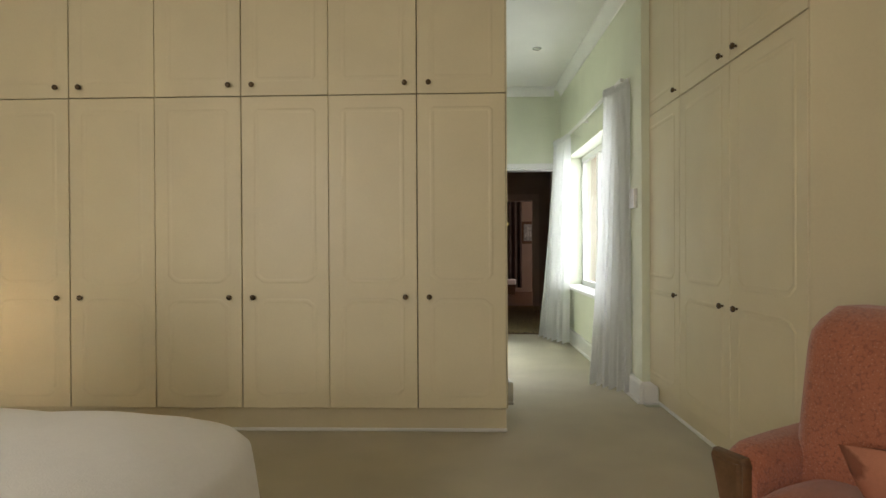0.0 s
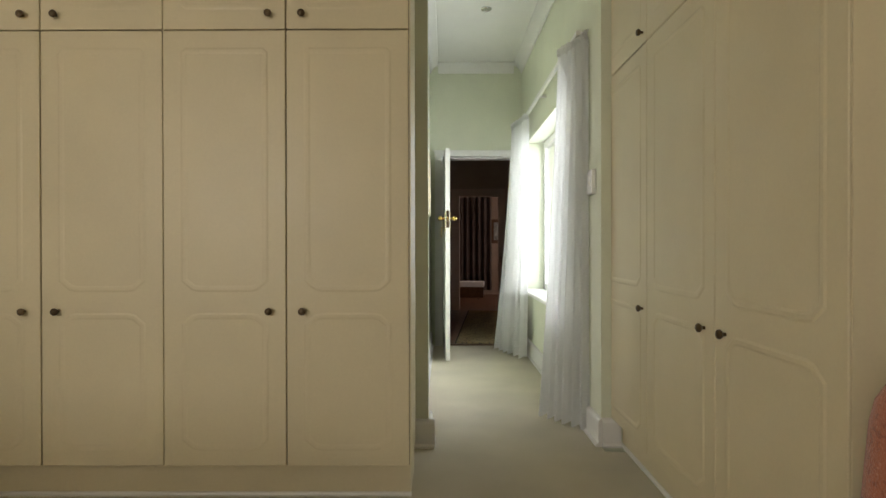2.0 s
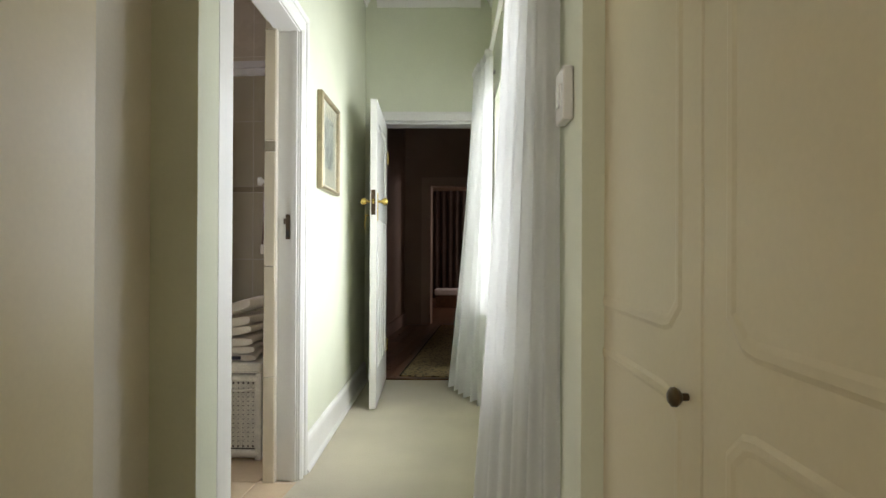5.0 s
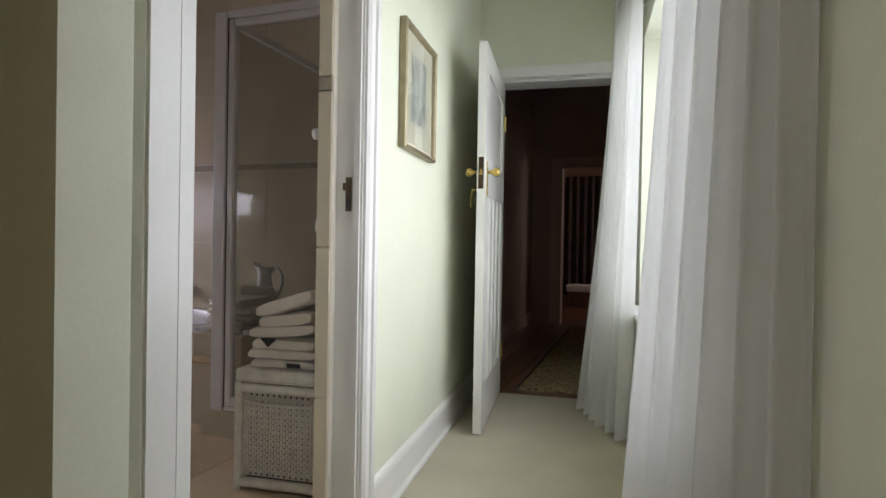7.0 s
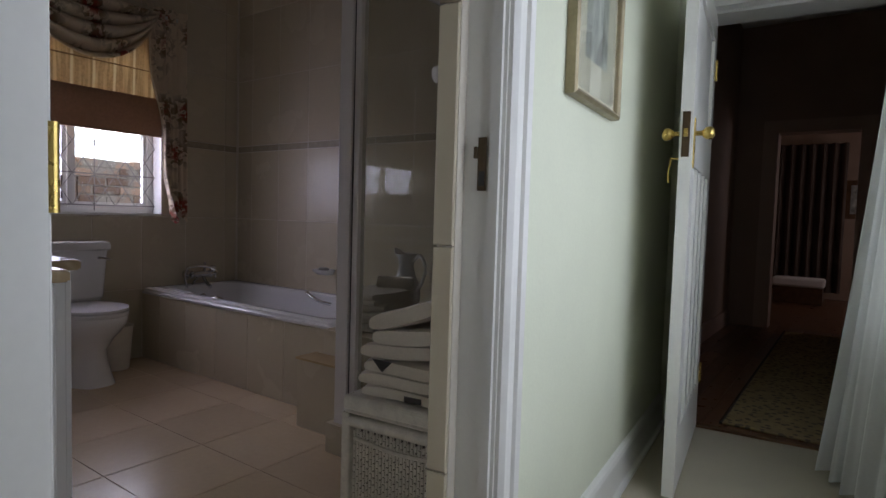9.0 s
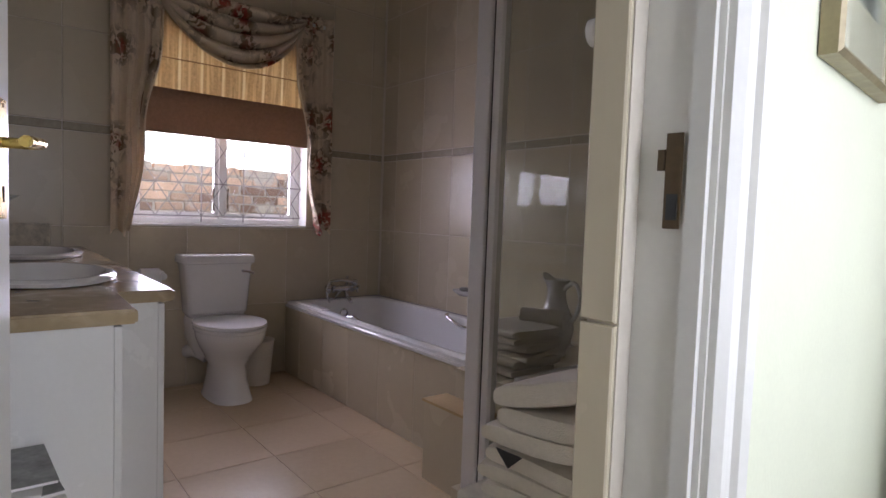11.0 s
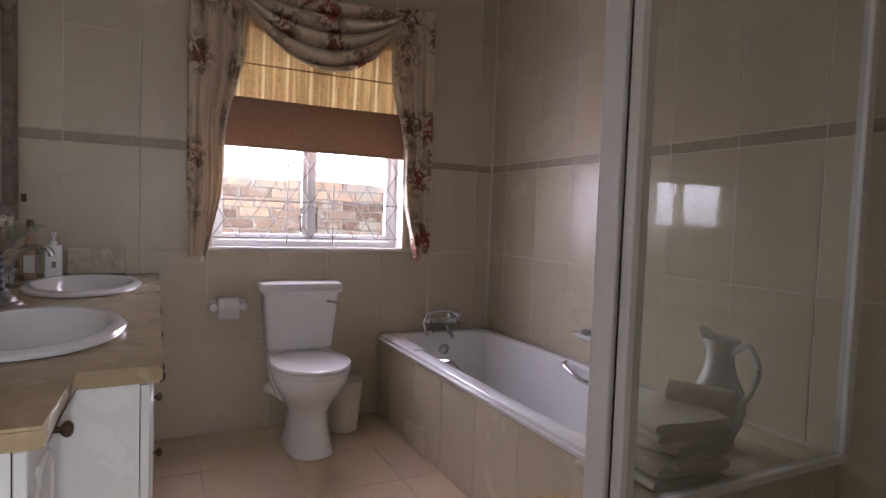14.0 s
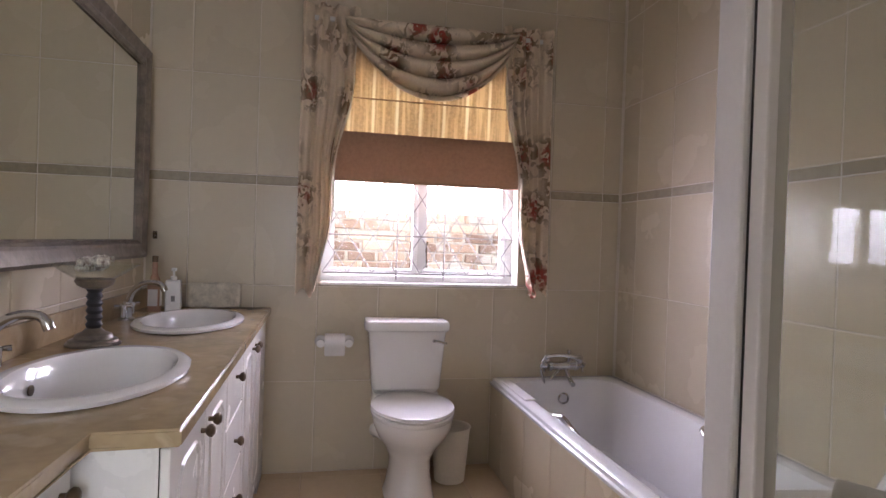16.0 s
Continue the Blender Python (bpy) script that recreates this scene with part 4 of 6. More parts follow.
def tile_wall(wall, place, rot, cols, holes=(), rows=ROWS):
    """Tiles between the columns' lines, cut round the holes (a0, a1, z0, z1)."""
    for z0, z1 in rows:
        for a0, a1 in zip(cols, cols[1:]):
            cells = [(a0, a1, z0, z1)]
            for h0, h1, k0, k1 in holes:
                out = []
                for c0, c1, d0, d1 in cells:
                    if h1 <= c0 or h0 >= c1 or k1 <= d0 or k0 >= d1:
                        out.append((c0, c1, d0, d1))
                        continue
                    if d0 < k0:
                        out.append((c0, c1, d0, k0))
                    if d1 > k1:
                        out.append((c0, c1, k1, d1))
                    lo, hi = max(d0, k0), min(d1, k1)
                    if c0 < h0:
                        out.append((c0, h0, lo, hi))
                    if c1 > h1:
                        out.append((h1, c1, lo, hi))
                cells = out
            for c0, c1, d0, d1 in cells:
                w, h = round(c1 - c0 - GAP, 4), round(d1 - d0 - GAP, 4)
                if w < 0.012 or h < 0.012:
                    continue
                thin = z1 - z0 < 0.1
                piece("tile", (w, h, thin), tile_mesh(w, h), M_BORDER if thin else M_TILE, wall, place(c0 + GAP / 2, d0 + GAP / 2), (1, 1, 1), rot)


def lines(first, step, lo, hi):
    out, v = [lo], first
    while v < lo + 0.012:
        v += step
    while v < hi - 0.012:
        out.append(v)
        v += step
    return out + [hi]


# window wall: faces +x
tile_wall(wall_window, lambda a, z: (WX - 0.0052, a, z), Euler((0, 0, 0)), lines(4.847, 0.313, VY + 0.01, LY - 0.01), [(5.486, 6.545, 0.975, 2.16)])
# bath wall: faces -y, columns run along -x
tile_wall(wall_long, lambda a, z: (a, LY + 0.0066, z), Euler((0, 0, radians(-90))), lines(WX + 0.18, 0.313, WX + 0.01, 0.06), [(-2.99, -1.22, 0.0, 0.47)])
# vanity wall: faces +y; columns measured from the doorway inwards
tile_wall(wall_van, lambda a, z: (0.19 - a, VY - 0.0022, z), Euler((0, 0, radians(90))), lines(0.12, 0.313, 0.0, 0.19 - WX - 0.01))


# beside the doorway: faces west, and the reveal facing the door
def inner(a, z):
    q = MC @ Vector((-0.1265, a, z))
    return (q.x, q.y, q.z)


tile_wall(wall_in, lambda a, z: inner(1.65 - a, z), Euler((0, 0, radians(185.0))), lines(0.09, 0.313, 0.0, 1.707))


def reveal(a, z):
    q = MC @ Vector((a, -0.0515, z))
    return (q.x, q.y, q.z)


tile_wall(wall_in, reveal, Euler((0, 0, radians(-85.0))), [-0.140, -0.088])

# floor tiles
COLS = lines(-2.96, 0.4, WX, 0.13)
for x0, x1 in list(zip(COLS, COLS[1:])) + [(0.13, 0.30)]:
    for y0, y1 in zip(lines(5.02, 0.4, VY + 0.004, LY), lines(5.02, 0.4, VY + 0.004, LY)[1:]):
        if x0 > 0.12 and y1 > 5.5:
            continue
        w, h = round(x1 - x0 - 0.003, 4), round(y1 - y0 - 0.003, 4)
        if w > 0.02 and h > 0.02:
            piece("floor_tile", ("f", w, h), tile_mesh(w, h), M_FTILE, floor_bath, (x0 + 0.0015, y0 + 0.0015, -0.007), (1, 1, 1), Matrix(((0, 1, 0), (0, 0, 1), (1, 0, 0))).to_quaternion())

# ---- bathroom window ----
w2_ = setting("window_2", boxes((WX - 0.155, WX - 0.105, 5.486, 5.526, 0.975, 2.16), (WX - 0.155, WX - 0.105, 6.505, 6.545, 0.975, 2.16),
                                (WX - 0.155, WX - 0.105, 5.526, 6.505, 0.975, 1.010), (WX - 0.155, WX - 0.105, 5.526, 6.505, 2.12, 2.16)), M_TRIM,
              "white steel casement window over the toilet", "window")
part("mullion", boxes((WX - 0.150, WX - 0.100, 6.000, 6.026, 1.010, 2.12)), M_TRIM, w2_)
for a, b in ((5.526, 6.000), (6.026, 6.505)):
    part("sash", boxes((WX - 0.148, WX - 0.116, a, a + 0.026, 1.012, 2.118), (WX - 0.148, WX - 0.116, b - 0.026, b, 1.012, 2.118),
                       (WX - 0.148, WX - 0.116, a + 0.026, b - 0.026, 1.012, 1.045), (WX - 0.148, WX - 0.116, a + 0.026, b - 0.026, 2.08, 2.118)), M_TRIM, w2_)
    p = part("pane", boxes((WX - 0.134, WX - 0.130, a + 0.026, b - 0.026, 1.045, 2.08)), M_GLASS, w2_)
    p.visible_shadow = False
for y in (5.965, 6.055):
    part("casement_stay", tube([(WX - 0.095, y, 1.06), (WX - 0.085, y - 0.006, 1.15), (WX - 0.095, y, 1.20)], 0.006, 8), M_BRONZE, w2_, "dark window stay", True)
setting("window_sill_bath", boxes((WX - 0.104, WX + 0.012, 5.488, 6.543, 0.962, 0.9755)), M_WHITE, "white tiled window ledge", "window sill")
setting("window_reveal", boxes((WX - 0.104, WX + 0.008, 5.487, 5.490, 0.976, 2.158), (WX - 0.104, WX + 0.008, 6.541, 6.5445, 0.976, 2.158)), M_WHITE,
        "white plaster reveals of the window", "window trim")
bars = thing("burglar_bars", "thin painted burglar bars in a diamond lattice", "window bars", pose(WX - 0.070, 6.015, 0.99))
for z in (0.035, 0.235, 0.60):
    part("cross_bar", tube([(0, -0.52, z), (0, 0.52, z)], 0.0045, 6), M_IRON, bars, "", True)
for k in range(-7, 8):
    y = k * 0.13
    for s in (-1, 1):
        pts = [(0.004 * s, y, 0.036), (0.004 * s, y + s * 0.13, 0.236), (0.004 * s, y + s * 0.26, 0.436), (0.004 * s, y + s * 0.39, 0.636)]
        pts = [p for p in pts if -0.522 <= p[1] <= 0.522]
        if len(pts) > 1:
            part("lattice_bar", tube(pts, 0.003, 5), M_IRON, bars, "", True)
for y in (-0.13, 0.13):
    part("upright_bar", tube([(0.0, y, 0.0), (0.0, y, 0.62)], 0.004, 6), M_IRON, bars, "", True)

# brick garden wall outside, bright hazy sky beyond
M_HAZE = bpy.data.materials.new("bright_hazy_sky")
M_HAZE.use_nodes = True
M_HAZE.node_tree.nodes["Principled BSDF"].inputs["Emission Color"].default_value = (0.90, 0.95, 1.0, 1)
M_HAZE.node_tree.nodes["Principled BSDF"].inputs["Emission Strength"].default_value = 3.0
setting("backdrop", boxes((-9.1, -9.0, 1.0, 11.5, -0.4, 6.0)), M_HAZE, "bright white sky beyond the garden wall", "sky")
bw = setting("garden_wall", boxes((-4.62, -4.445, 3.4, 9.4, -0.4, 1.385)), M_MORTAR, "weathered red brick garden wall", "wall")
rng = random.Random(5)


def brick_mesh():
    bm = boxes((0, 0.10, 0, 0.215, 0, 0.066))
    bmesh.ops.bevel(bm, geom=bm.edges[:], offset=0.005, segments=1, affect="EDGES")
    return bm


for r in range(9):
    z = 0.735 + r * 0.078
    for k in range(27):
        y = 3.4 + k * 0.228 - (0.114 if r % 2 else 0)
        if 4.3 < y < 9.0:
            piece("brick", "brick", brick_mesh, M_BRICK, bw, (-4.535 + rng.uniform(-0.006, 0.008), y + rng.uniform(-0.005, 0.005), z + rng.uniform(-0.003, 0.003)),
                  (1, rng.uniform(0.94, 1.03), rng.uniform(0.92, 1.06)), Euler((rng.uniform(-0.03, 0.03), 0, rng.uniform(-0.04, 0.04))))

# ---- roman blind and floral dressing ----
blind = thing("roman_blind", "half-drawn woven straw-coloured roman blind", "blind", pose(WX + 0.030, 6.025, 0))


def fall(z1, z0, off, sag):
    def at(s, t):
        y = -0.53 + 1.06 * s
        return (off + 0.006 * math.sin(9 * s + 4 * t) + sag * math.sin(math.pi * t), y, z1 + (z0 - z1) * t)
    return at


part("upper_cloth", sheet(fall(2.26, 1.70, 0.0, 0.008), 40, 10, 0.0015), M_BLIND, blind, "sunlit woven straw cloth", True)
part("lower_fold", sheet(fall(1.748, 1.502, 0.018, 0.010), 40, 8, 0.003), M_BLIND2, blind, "doubled hem fold, toned darker for the light it blocks", True)
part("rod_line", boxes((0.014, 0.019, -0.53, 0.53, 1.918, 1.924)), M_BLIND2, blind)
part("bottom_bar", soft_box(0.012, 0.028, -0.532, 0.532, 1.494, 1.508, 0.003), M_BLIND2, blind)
part("head_board", boxes((-0.028, 0.02, -0.54, 0.54, 2.26, 2.29)), M_TRIM, blind)


def tail(label, y0, y1, ztop, zin, zout, s):
    """A pleated tail whose inner edge climbs in steps."""
    c = thing("curtain_tail", label, "curtain", pose(WX + 0.05, 0, 0), "floral window dressing")

    def at(a, t):
        y = y0 + (y1 - y0) * a
        hem = zout + (zin - zout) * a ** 1.2 + 0.03 * math.sin(a * 12)
        z = ztop + (hem - ztop) * t
        narrow = 1 - 0.66 * t ** 1.2 * a
        swing = 0.034 * math.sin(13 * t + 1.0) * a * min(1.0, 3 * t)
        wave = 0.022 * math.sin(a * 6.283 * 3.5 + 0.8 * t) + 0.010 * math.sin(a * 6.283 * 7 + 2 * t)
        return (0.035 + wave, y0 + (y - y0) * narrow + swing * s * -0.5, z)

    part("cloth", sheet(at, 60, 34, 0.002), M_FLORAL, c, "", True)
    part("edge_binding", tube([at(1.0, k / 24) for k in range(25)], 0.005, 6), M_MOUNT, c, "plain cream bound edge", True)
    part("heading", sheet(lambda a, t: (at(a, 0)[0] + 0.012 * math.sin(math.pi * t), at(a, 0)[1], ztop - 0.02 + 0.045 * t), 60, 4, 0.002), M_FLORAL, c, "pinched heading", True)
    return c


tail("pleated floral linen curtain tail beside the blind", 5.365, 5.645, 2.335, 0.97, 0.915, 1)
tail("pleated floral linen curtain tail beside the bath", 6.675, 6.400, 2.325, 0.99, 0.920, -1)

swag = thing("swag_pelmet", "draped floral swag with deep curved folds", "pelmet", pose(WX + 0.09, 6.02, 0))


def drape(s, t):
    y = -0.455 + 0.91 * s
    k = 1 - (2 * s - 1) ** 2
    drop = 0.03 + t * (0.05 + 0.355 * k ** 0.8)
    ridge_ = abs(math.sin(t * math.pi * 4.5)) ** 0.7
    return (0.012 + 0.072 * ridge_ * (0.35 + 0.65 * k) + 0.02 * k * t, y * (1 - 0.05 * t), 2.335 - drop)


part("draped_cloth", sheet(drape, 48, 54, 0.002), M_FLORAL, swag, "", True)
part("board", boxes((-0.06, -0.012, -0.60, 0.60, 2.285, 2.305)), M_TRIM, swag)


# ---- toilet ----
wc = thing("toilet", "white close-coupled porcelain toilet with its lid down", "toilet", pose(-2.735, 5.925, 0) @ Matrix.Diagonal((1, 1.03, 1.025, 1)))
part("pan", loft([oval(0.02, 0, 0.215, 0.115, 0.0, sq=2.6), oval(0.02, 0, 0.205, 0.105, 0.03, sq=2.6), oval(0.01, 0, 0.175, 0.092, 0.12, sq=2.4), oval(0.015, 0, 0.165, 0.095, 0.19),
                  oval(0.03, 0, 0.19, 0.125, 0.25), oval(0.055, 0, 0.225, 0.155, 0.30), oval(0.07, 0, 0.243, 0.174, 0.345), oval(0.07, 0, 0.247, 0.180, 0.375), oval(0.07, 0, 0.245, 0.178, 0.388)]),
     M_PORC, wc, "", True)
part("shelf", loft([oval(-0.22, 0, 0.10, 0.12, 0.20, sq=4), oval(-0.20, 0, 0.13, 0.155, 0.30, sq=4), oval(-0.19, 0, 0.135, 0.165, 0.40, sq=4), oval(-0.19, 0, 0.13, 0.16, 0.425, sq=4)]), M_PORC, wc, "", True)
part("seat", loft([oval(0.065, 0, 0.250, 0.184, 0.389, back=0.92), oval(0.065, 0, 0.254, 0.188, 0.394, back=0.92), oval(0.065, 0, 0.254, 0.188, 0.406, back=0.92), oval(0.065, 0, 0.248, 0.182, 0.411, back=0.92)]), M_PORC, wc, "", True)
part("lid", loft([oval(0.062, 0, 0.250, 0.184, 0.4125, back=0.95), oval(0.062, 0, 0.256, 0.190, 0.419, back=0.95), oval(0.062, 0, 0.253, 0.187, 0.430, back=0.95), oval(0.062, 0, 0.225, 0.16, 0.437, back=0.95), oval(0.062, 0, 0.12, 0.09, 0.440, back=0.95)]), M_PORC, wc, "closed glossy lid", True)
part("cistern", loft([oval(-0.215, 0, 0.075, 0.155, 0.426, sq=7), oval(-0.21, 0, 0.092, 0.168, 0.45, sq=7), oval(-0.212, 0, 0.100, 0.190, 0.72, sq=7), oval(-0.212, 0, 0.102, 0.196, 0.730, sq=7)]), M_PORC, wc, "", True)
part("cistern_lid", loft([oval(-0.212, 0, 0.106, 0.202, 0.731, sq=7), oval(-0.210, 0, 0.110, 0.208, 0.738, sq=7), oval(-0.210, 0, 0.110, 0.208, 0.765, sq=7), oval(-0.212, 0, 0.104, 0.202, 0.778, sq=7), oval(-0.214, 0, 0.085, 0.185, 0.783, sq=7)]), M_PORC, wc, "", True)
lev = tube(arc([(-0.105, 0.125, 0.688), (-0.094, 0.125, 0.688), (-0.092, 0.150, 0.685), (-0.093, 0.185, 0.675)], 4), [0.009] * 5 + [0.0065] * 8, 10)
part("flush_lever", lev, M_CHROME, wc, "chrome flush lever", True)
for y in (-0.06, 0.06):
    part("seat_hinge", lathe([(0.013, -0.02), (0.013, 0.02)], 10, "y", (-0.155, y, 0.425)), M_PORC, wc, "", True)
part("waste_pipe", tube(arc([(-0.16, -0.05, 0.19), (-0.22, -0.10, 0.22), (-0.31, -0.12, 0.20)], 4), 0.042, 12), M_PORC, wc, "", True)

roll = thing("toilet_roll_holder", "white ceramic holder with a toilet roll", "toilet roll", pose(WX + 0.010, 5.567, 0.675))
part("roll", lathe([(0.020, -0.05), (0.052, -0.05), (0.054, -0.048), (0.054, 0.048), (0.052, 0.05), (0.020, 0.05)], 26, "y", (0.066, 0, -0.006)), M_PAPER, roll, "white paper roll", True)
part("loose_sheet", boxes((0.117, 0.1185, -0.048, 0.048, -0.055, -0.005)), M_PAPER, roll)
for s in (-1, 1):
    part("bracket", lathe([(0.030, 0.0), (0.028, 0.012), (0.018, 0.03), (0.017, 0.066), (0.020, 0.082), (0.0, 0.09)], 16, "x", (0, s * 0.070, 0)), M_PORC, roll, "", True)
binn = thing("waste_bin", "small tapered cream plastic waste bin on the floor", "waste bin", pose(-2.85, 6.155, 0))
part("body", lathe([(0.072, 0.0), (0.076, 0.004), (0.098, 0.268), (0.103, 0.272), (0.101, 0.276), (0.094, 0.27), (0.070, 0.012), (0.0, 0.010)], 28), M_TOWEL, binn, "", True)

# ---- bath ----
bath = thing("bathtub", "white acrylic bathtub with moulded rim and grab handles", "bathtub", pose(-2.105, 6.770, 0) @ Matrix.Diagonal((1, 1.045, 1.01, 1)))


tub = [rr(0.915, 0.352, 0.436, 0.02), rr(0.917, 0.354, 0.440, 0.022), rr(0.917, 0.354, 0.450, 0.022), rr(0.908, 0.345, 0.454, 0.02), rr(0.906, 0.343, 0.468, 0.02), rr(0.896, 0.333, 0.475, 0.03),
       rr(0.860, 0.290, 0.475, 0.10, cx=0.01), rr(0.846, 0.276, 0.468, 0.12, cx=0.01), rr(0.835, 0.265, 0.43, 0.13, cx=0.005), rr(0.80, 0.245, 0.25, 0.14, cx=-0.01),
       rr(0.75, 0.225, 0.12, 0.14, cx=-0.03), rr(0.66, 0.18, 0.085, 0.14, cx=-0.04)]
part("tub", loft(tub, False), M_ACRYL, bath, "", True)
part("ledge_pad", soft_box(-0.80, -0.42, -0.33, -0.275, 0.468, 0.484, 0.007), M_ACRYL, bath, "raised soap ledge in the rim")
for y, pts in ((-0.262, [(-0.26, 0, 0.455), (-0.20, 0.022, 0.462), (-0.14, 0.03, 0.440), (-0.06, 0.03, 0.42), (0.0, 0.0, 0.39)]),
               (0.262, [(0.02, 0, 0.475), (0.07, -0.05, 0.480), (0.12, -0.06, 0.465), (0.20, -0.055, 0.440), (0.24, 0, 0.42)])):
    part("grab_handle", tube(arc([(x, y + d, z) for x, d, z in pts], 5), 0.0105, 10), M_CHROME, bath, "chrome grab handle", True)
part("overflow", lathe([(0.0, 0.0), (0.030, 0.0), (0.032, 0.006), (0.024, 0.012), (0.022, 0.006), (0.0, 0.006)], 24, "x", (-0.818, 0.02, 0.375)), M_CHROME, bath, "chrome overflow grille", True)
part("drain", lathe([(0.0, 0.09), (0.03, 0.09), (0.032, 0.087)], 20, "z", (-0.55, 0, 0)), M_CHROME, bath, "", True)

panel = setting("bath_panel", boxes((-3.022, -1.192, 6.412, 6.50, 0.0, 0.439)), M_GROUT, "beige tiled panel under the bathtub", "bath panel")
tile_wall(panel, lambda a, z: (a, 6.4172, z), Euler((0, 0, radians(-90))), lines(-2.80, 0.313, -3.02, -1.192), (), [(0.0, 0.437)])
deck = setting("bath_deck", boxes((-1.186, -0.872, 6.36, 7.138, 0.0, 0.452)), M_GROUT, "tiled deck at the end of the bathtub", "bath surround")
tile_wall(deck, lambda a, z: (-0.8772, a, z), Euler((0, 0, 0)), lines(6.70, 0.313, 6.36, 7.138), (), [(0.0, 0.452)])
tile_wall(deck, lambda a, z: (a, 6.3652, z), Euler((0, 0, radians(-90))), [-1.186, -0.864], (), [(0.0, 0.452)])
for y0, y1 in ((6.352, 6.70), (6.70, 7.013), (7.013, 7.138)):
    piece("tile", ("d", round(y1 - y0, 3)), tile_mesh(0.318, y1 - y0 - GAP), M_TILE, deck, (-1.185, y0 + 0.002, 0.4468), (1, 1, 1), Matrix(((0, 1, 0), (0, 0, 1), (1, 0, 0))).to_quaternion())
block = setting("tiled_step", boxes((-1.23, -0.93, 6.232, 6.350, 0, 0.322)), M_TILE, "low beige tiled block beside the bathtub", "step")
setting("tiled_step_top", boxes((-1.235, -0.93, 6.225, 6.352, 0.324, 0.334)), mat("amber_edge_tile", (0.58, 0.43, 0.24), 0.25, var=0.08), "amber tile capping of the low block", "step")

mixer = thing("bath_mixer", "chrome bath mixer tap with hand shower and hose", "tap", pose(WX + 0.012, 6.800, 0.548))
part("body", lathe([(0.026, -0.085), (0.030, -0.07), (0.022, -0.06), (0.024, 0.06), (0.030, 0.07), (0.026, 0.085)], 18, "y", (0.062, 0, 0)), M_CHROME, mixer, "", True)
for s in (-1, 1):
    part("wall_flange", lathe([(0.032, 0.0), (0.030, 0.012), (0.016, 0.016), (0.016, 0.06)], 18, "x", (0, s * 0.075, 0)), M_CHROME, mixer, "", True)
    h = lathe([(0.014, 0.0), (0.016, 0.03), (0.010, 0.036), (0.0, 0.038)], 14, "y", (0.062, s * 0.09 - (0.038 if s < 0 else 0), 0))
    for a in range(4):
        c = a * math.pi / 2 + 0.4
        tube([(0.062, s * 0.112, 0), (0.062 + 0.034 * math.cos(c), s * 0.112, 0.034 * math.sin(c))], [0.006, 0.0085], 8, False, h)
    part("cross_handle", h, M_CHROME, mixer, "chrome cross handle", True)
part("spout", tube(arc([(0.06, 0.02, -0.01), (0.085, 0.022, -0.05), (0.12, 0.024, -0.075), (0.15, 0.024, -0.085)], 5), 0.013, 12), M_CHROME, mixer, "", True)
part("hand_shower", tube(arc([(0.085, -0.11, 0.055), (0.09, -0.03, 0.062), (0.09, 0.05, 0.05), (0.085, 0.09, 0.035)], 5), [0.010] * 11 + [0.014, 0.02, 0.024, 0.026, 0.024], 12), M_CHROME, mixer, "", True)
part("hose", tube(arc([(0.085, -0.11, 0.055), (0.09, -0.14, 0.0), (0.08, -0.115, -0.08), (0.07, -0.10, -0.11), (0.066, -0.06, -0.06), (0.062, -0.02, -0.02)], 5), 0.0075, 8), M_CHROME, mixer, "ribbed chrome hose", True)
part("diverter", tube([(0.062, 0.03, 0.02), (0.062, 0.035, 0.085)], [0.007, 0.011], 8), M_CHROME, mixer, "", True)

soap = thing("soap_dish", "white wall soap dish with a dark bar of soap", "soap dish", pose(-1.985, LY - 0.012, 0.640))
part("dish", loft([oval(0, -0.035, 0.050, 0.040, -0.035, sq=3), oval(0, -0.05, 0.072, 0.056, -0.012, sq=3), oval(0, -0.05, 0.076, 0.060, 0.0, sq=3), oval(0, -0.05, 0.066, 0.050, -0.004, sq=3), oval(0, -0.05, 0.05, 0.036, -0.014, sq=3)]), M_PORC, soap, "", True)
part("soap_bar", loft([oval(0, -0.05, 0.030, 0.020, -0.012), oval(0, -0.05, 0.042, 0.028, -0.004), oval(0, -0.05, 0.042, 0.028, 0.008), oval(0, -0.05, 0.03, 0.018, 0.014)]), M_GREYP, soap, "", True)


# ---- shower ----
sh = thing("shower_enclosure", "white aluminium shower enclosure with clear glass", "shower", pose(-0.062, -1.252, 0) @ Matrix.Diagonal((0.876, 1.1754, 1, 1)))
part("curb", boxes((-0.955, 0.19, 6.262, 6.372, 0.0, 0.128)), M_TILE, sh, "beige tiled curb")
part("corner_post", soft_box(-0.922, -0.842, 6.276, 6.332, 0.128, 2.10, 0.006), M_ALU, sh)
part("seal", boxes((-0.841, -0.832, 6.286, 6.322, 0.14, 2.07)), M_RUBBER, sh, "black rubber seal")
door = part("shower_door", soft_box(-0.831, -0.796, 6.282, 6.318, 0.150, 2.062, 0.004), M_ALU, sh)
part("stile", soft_box(0.085, 0.12, 6.282, 6.318, 0.150, 2.062, 0.004), M_ALU, door)
part("rail", soft_box(-0.795, 0.084, 6.284, 6.316, 0.150, 0.192, 0.004), M_ALU, door)
part("rail", soft_box(-0.795, 0.084, 6.284, 6.316, 2.028, 2.062, 0.004), M_ALU, door)
gp = part("glass_pane", boxes((-0.795, 0.084, 6.297, 6.303, 0.192, 2.028)), M_SHGLASS, door)
gp.visible_shadow = False
part("wall_post", soft_box(0.121, 0.185, 6.280, 6.328, 0.128, 2.10, 0.004), M_ALU, sh)
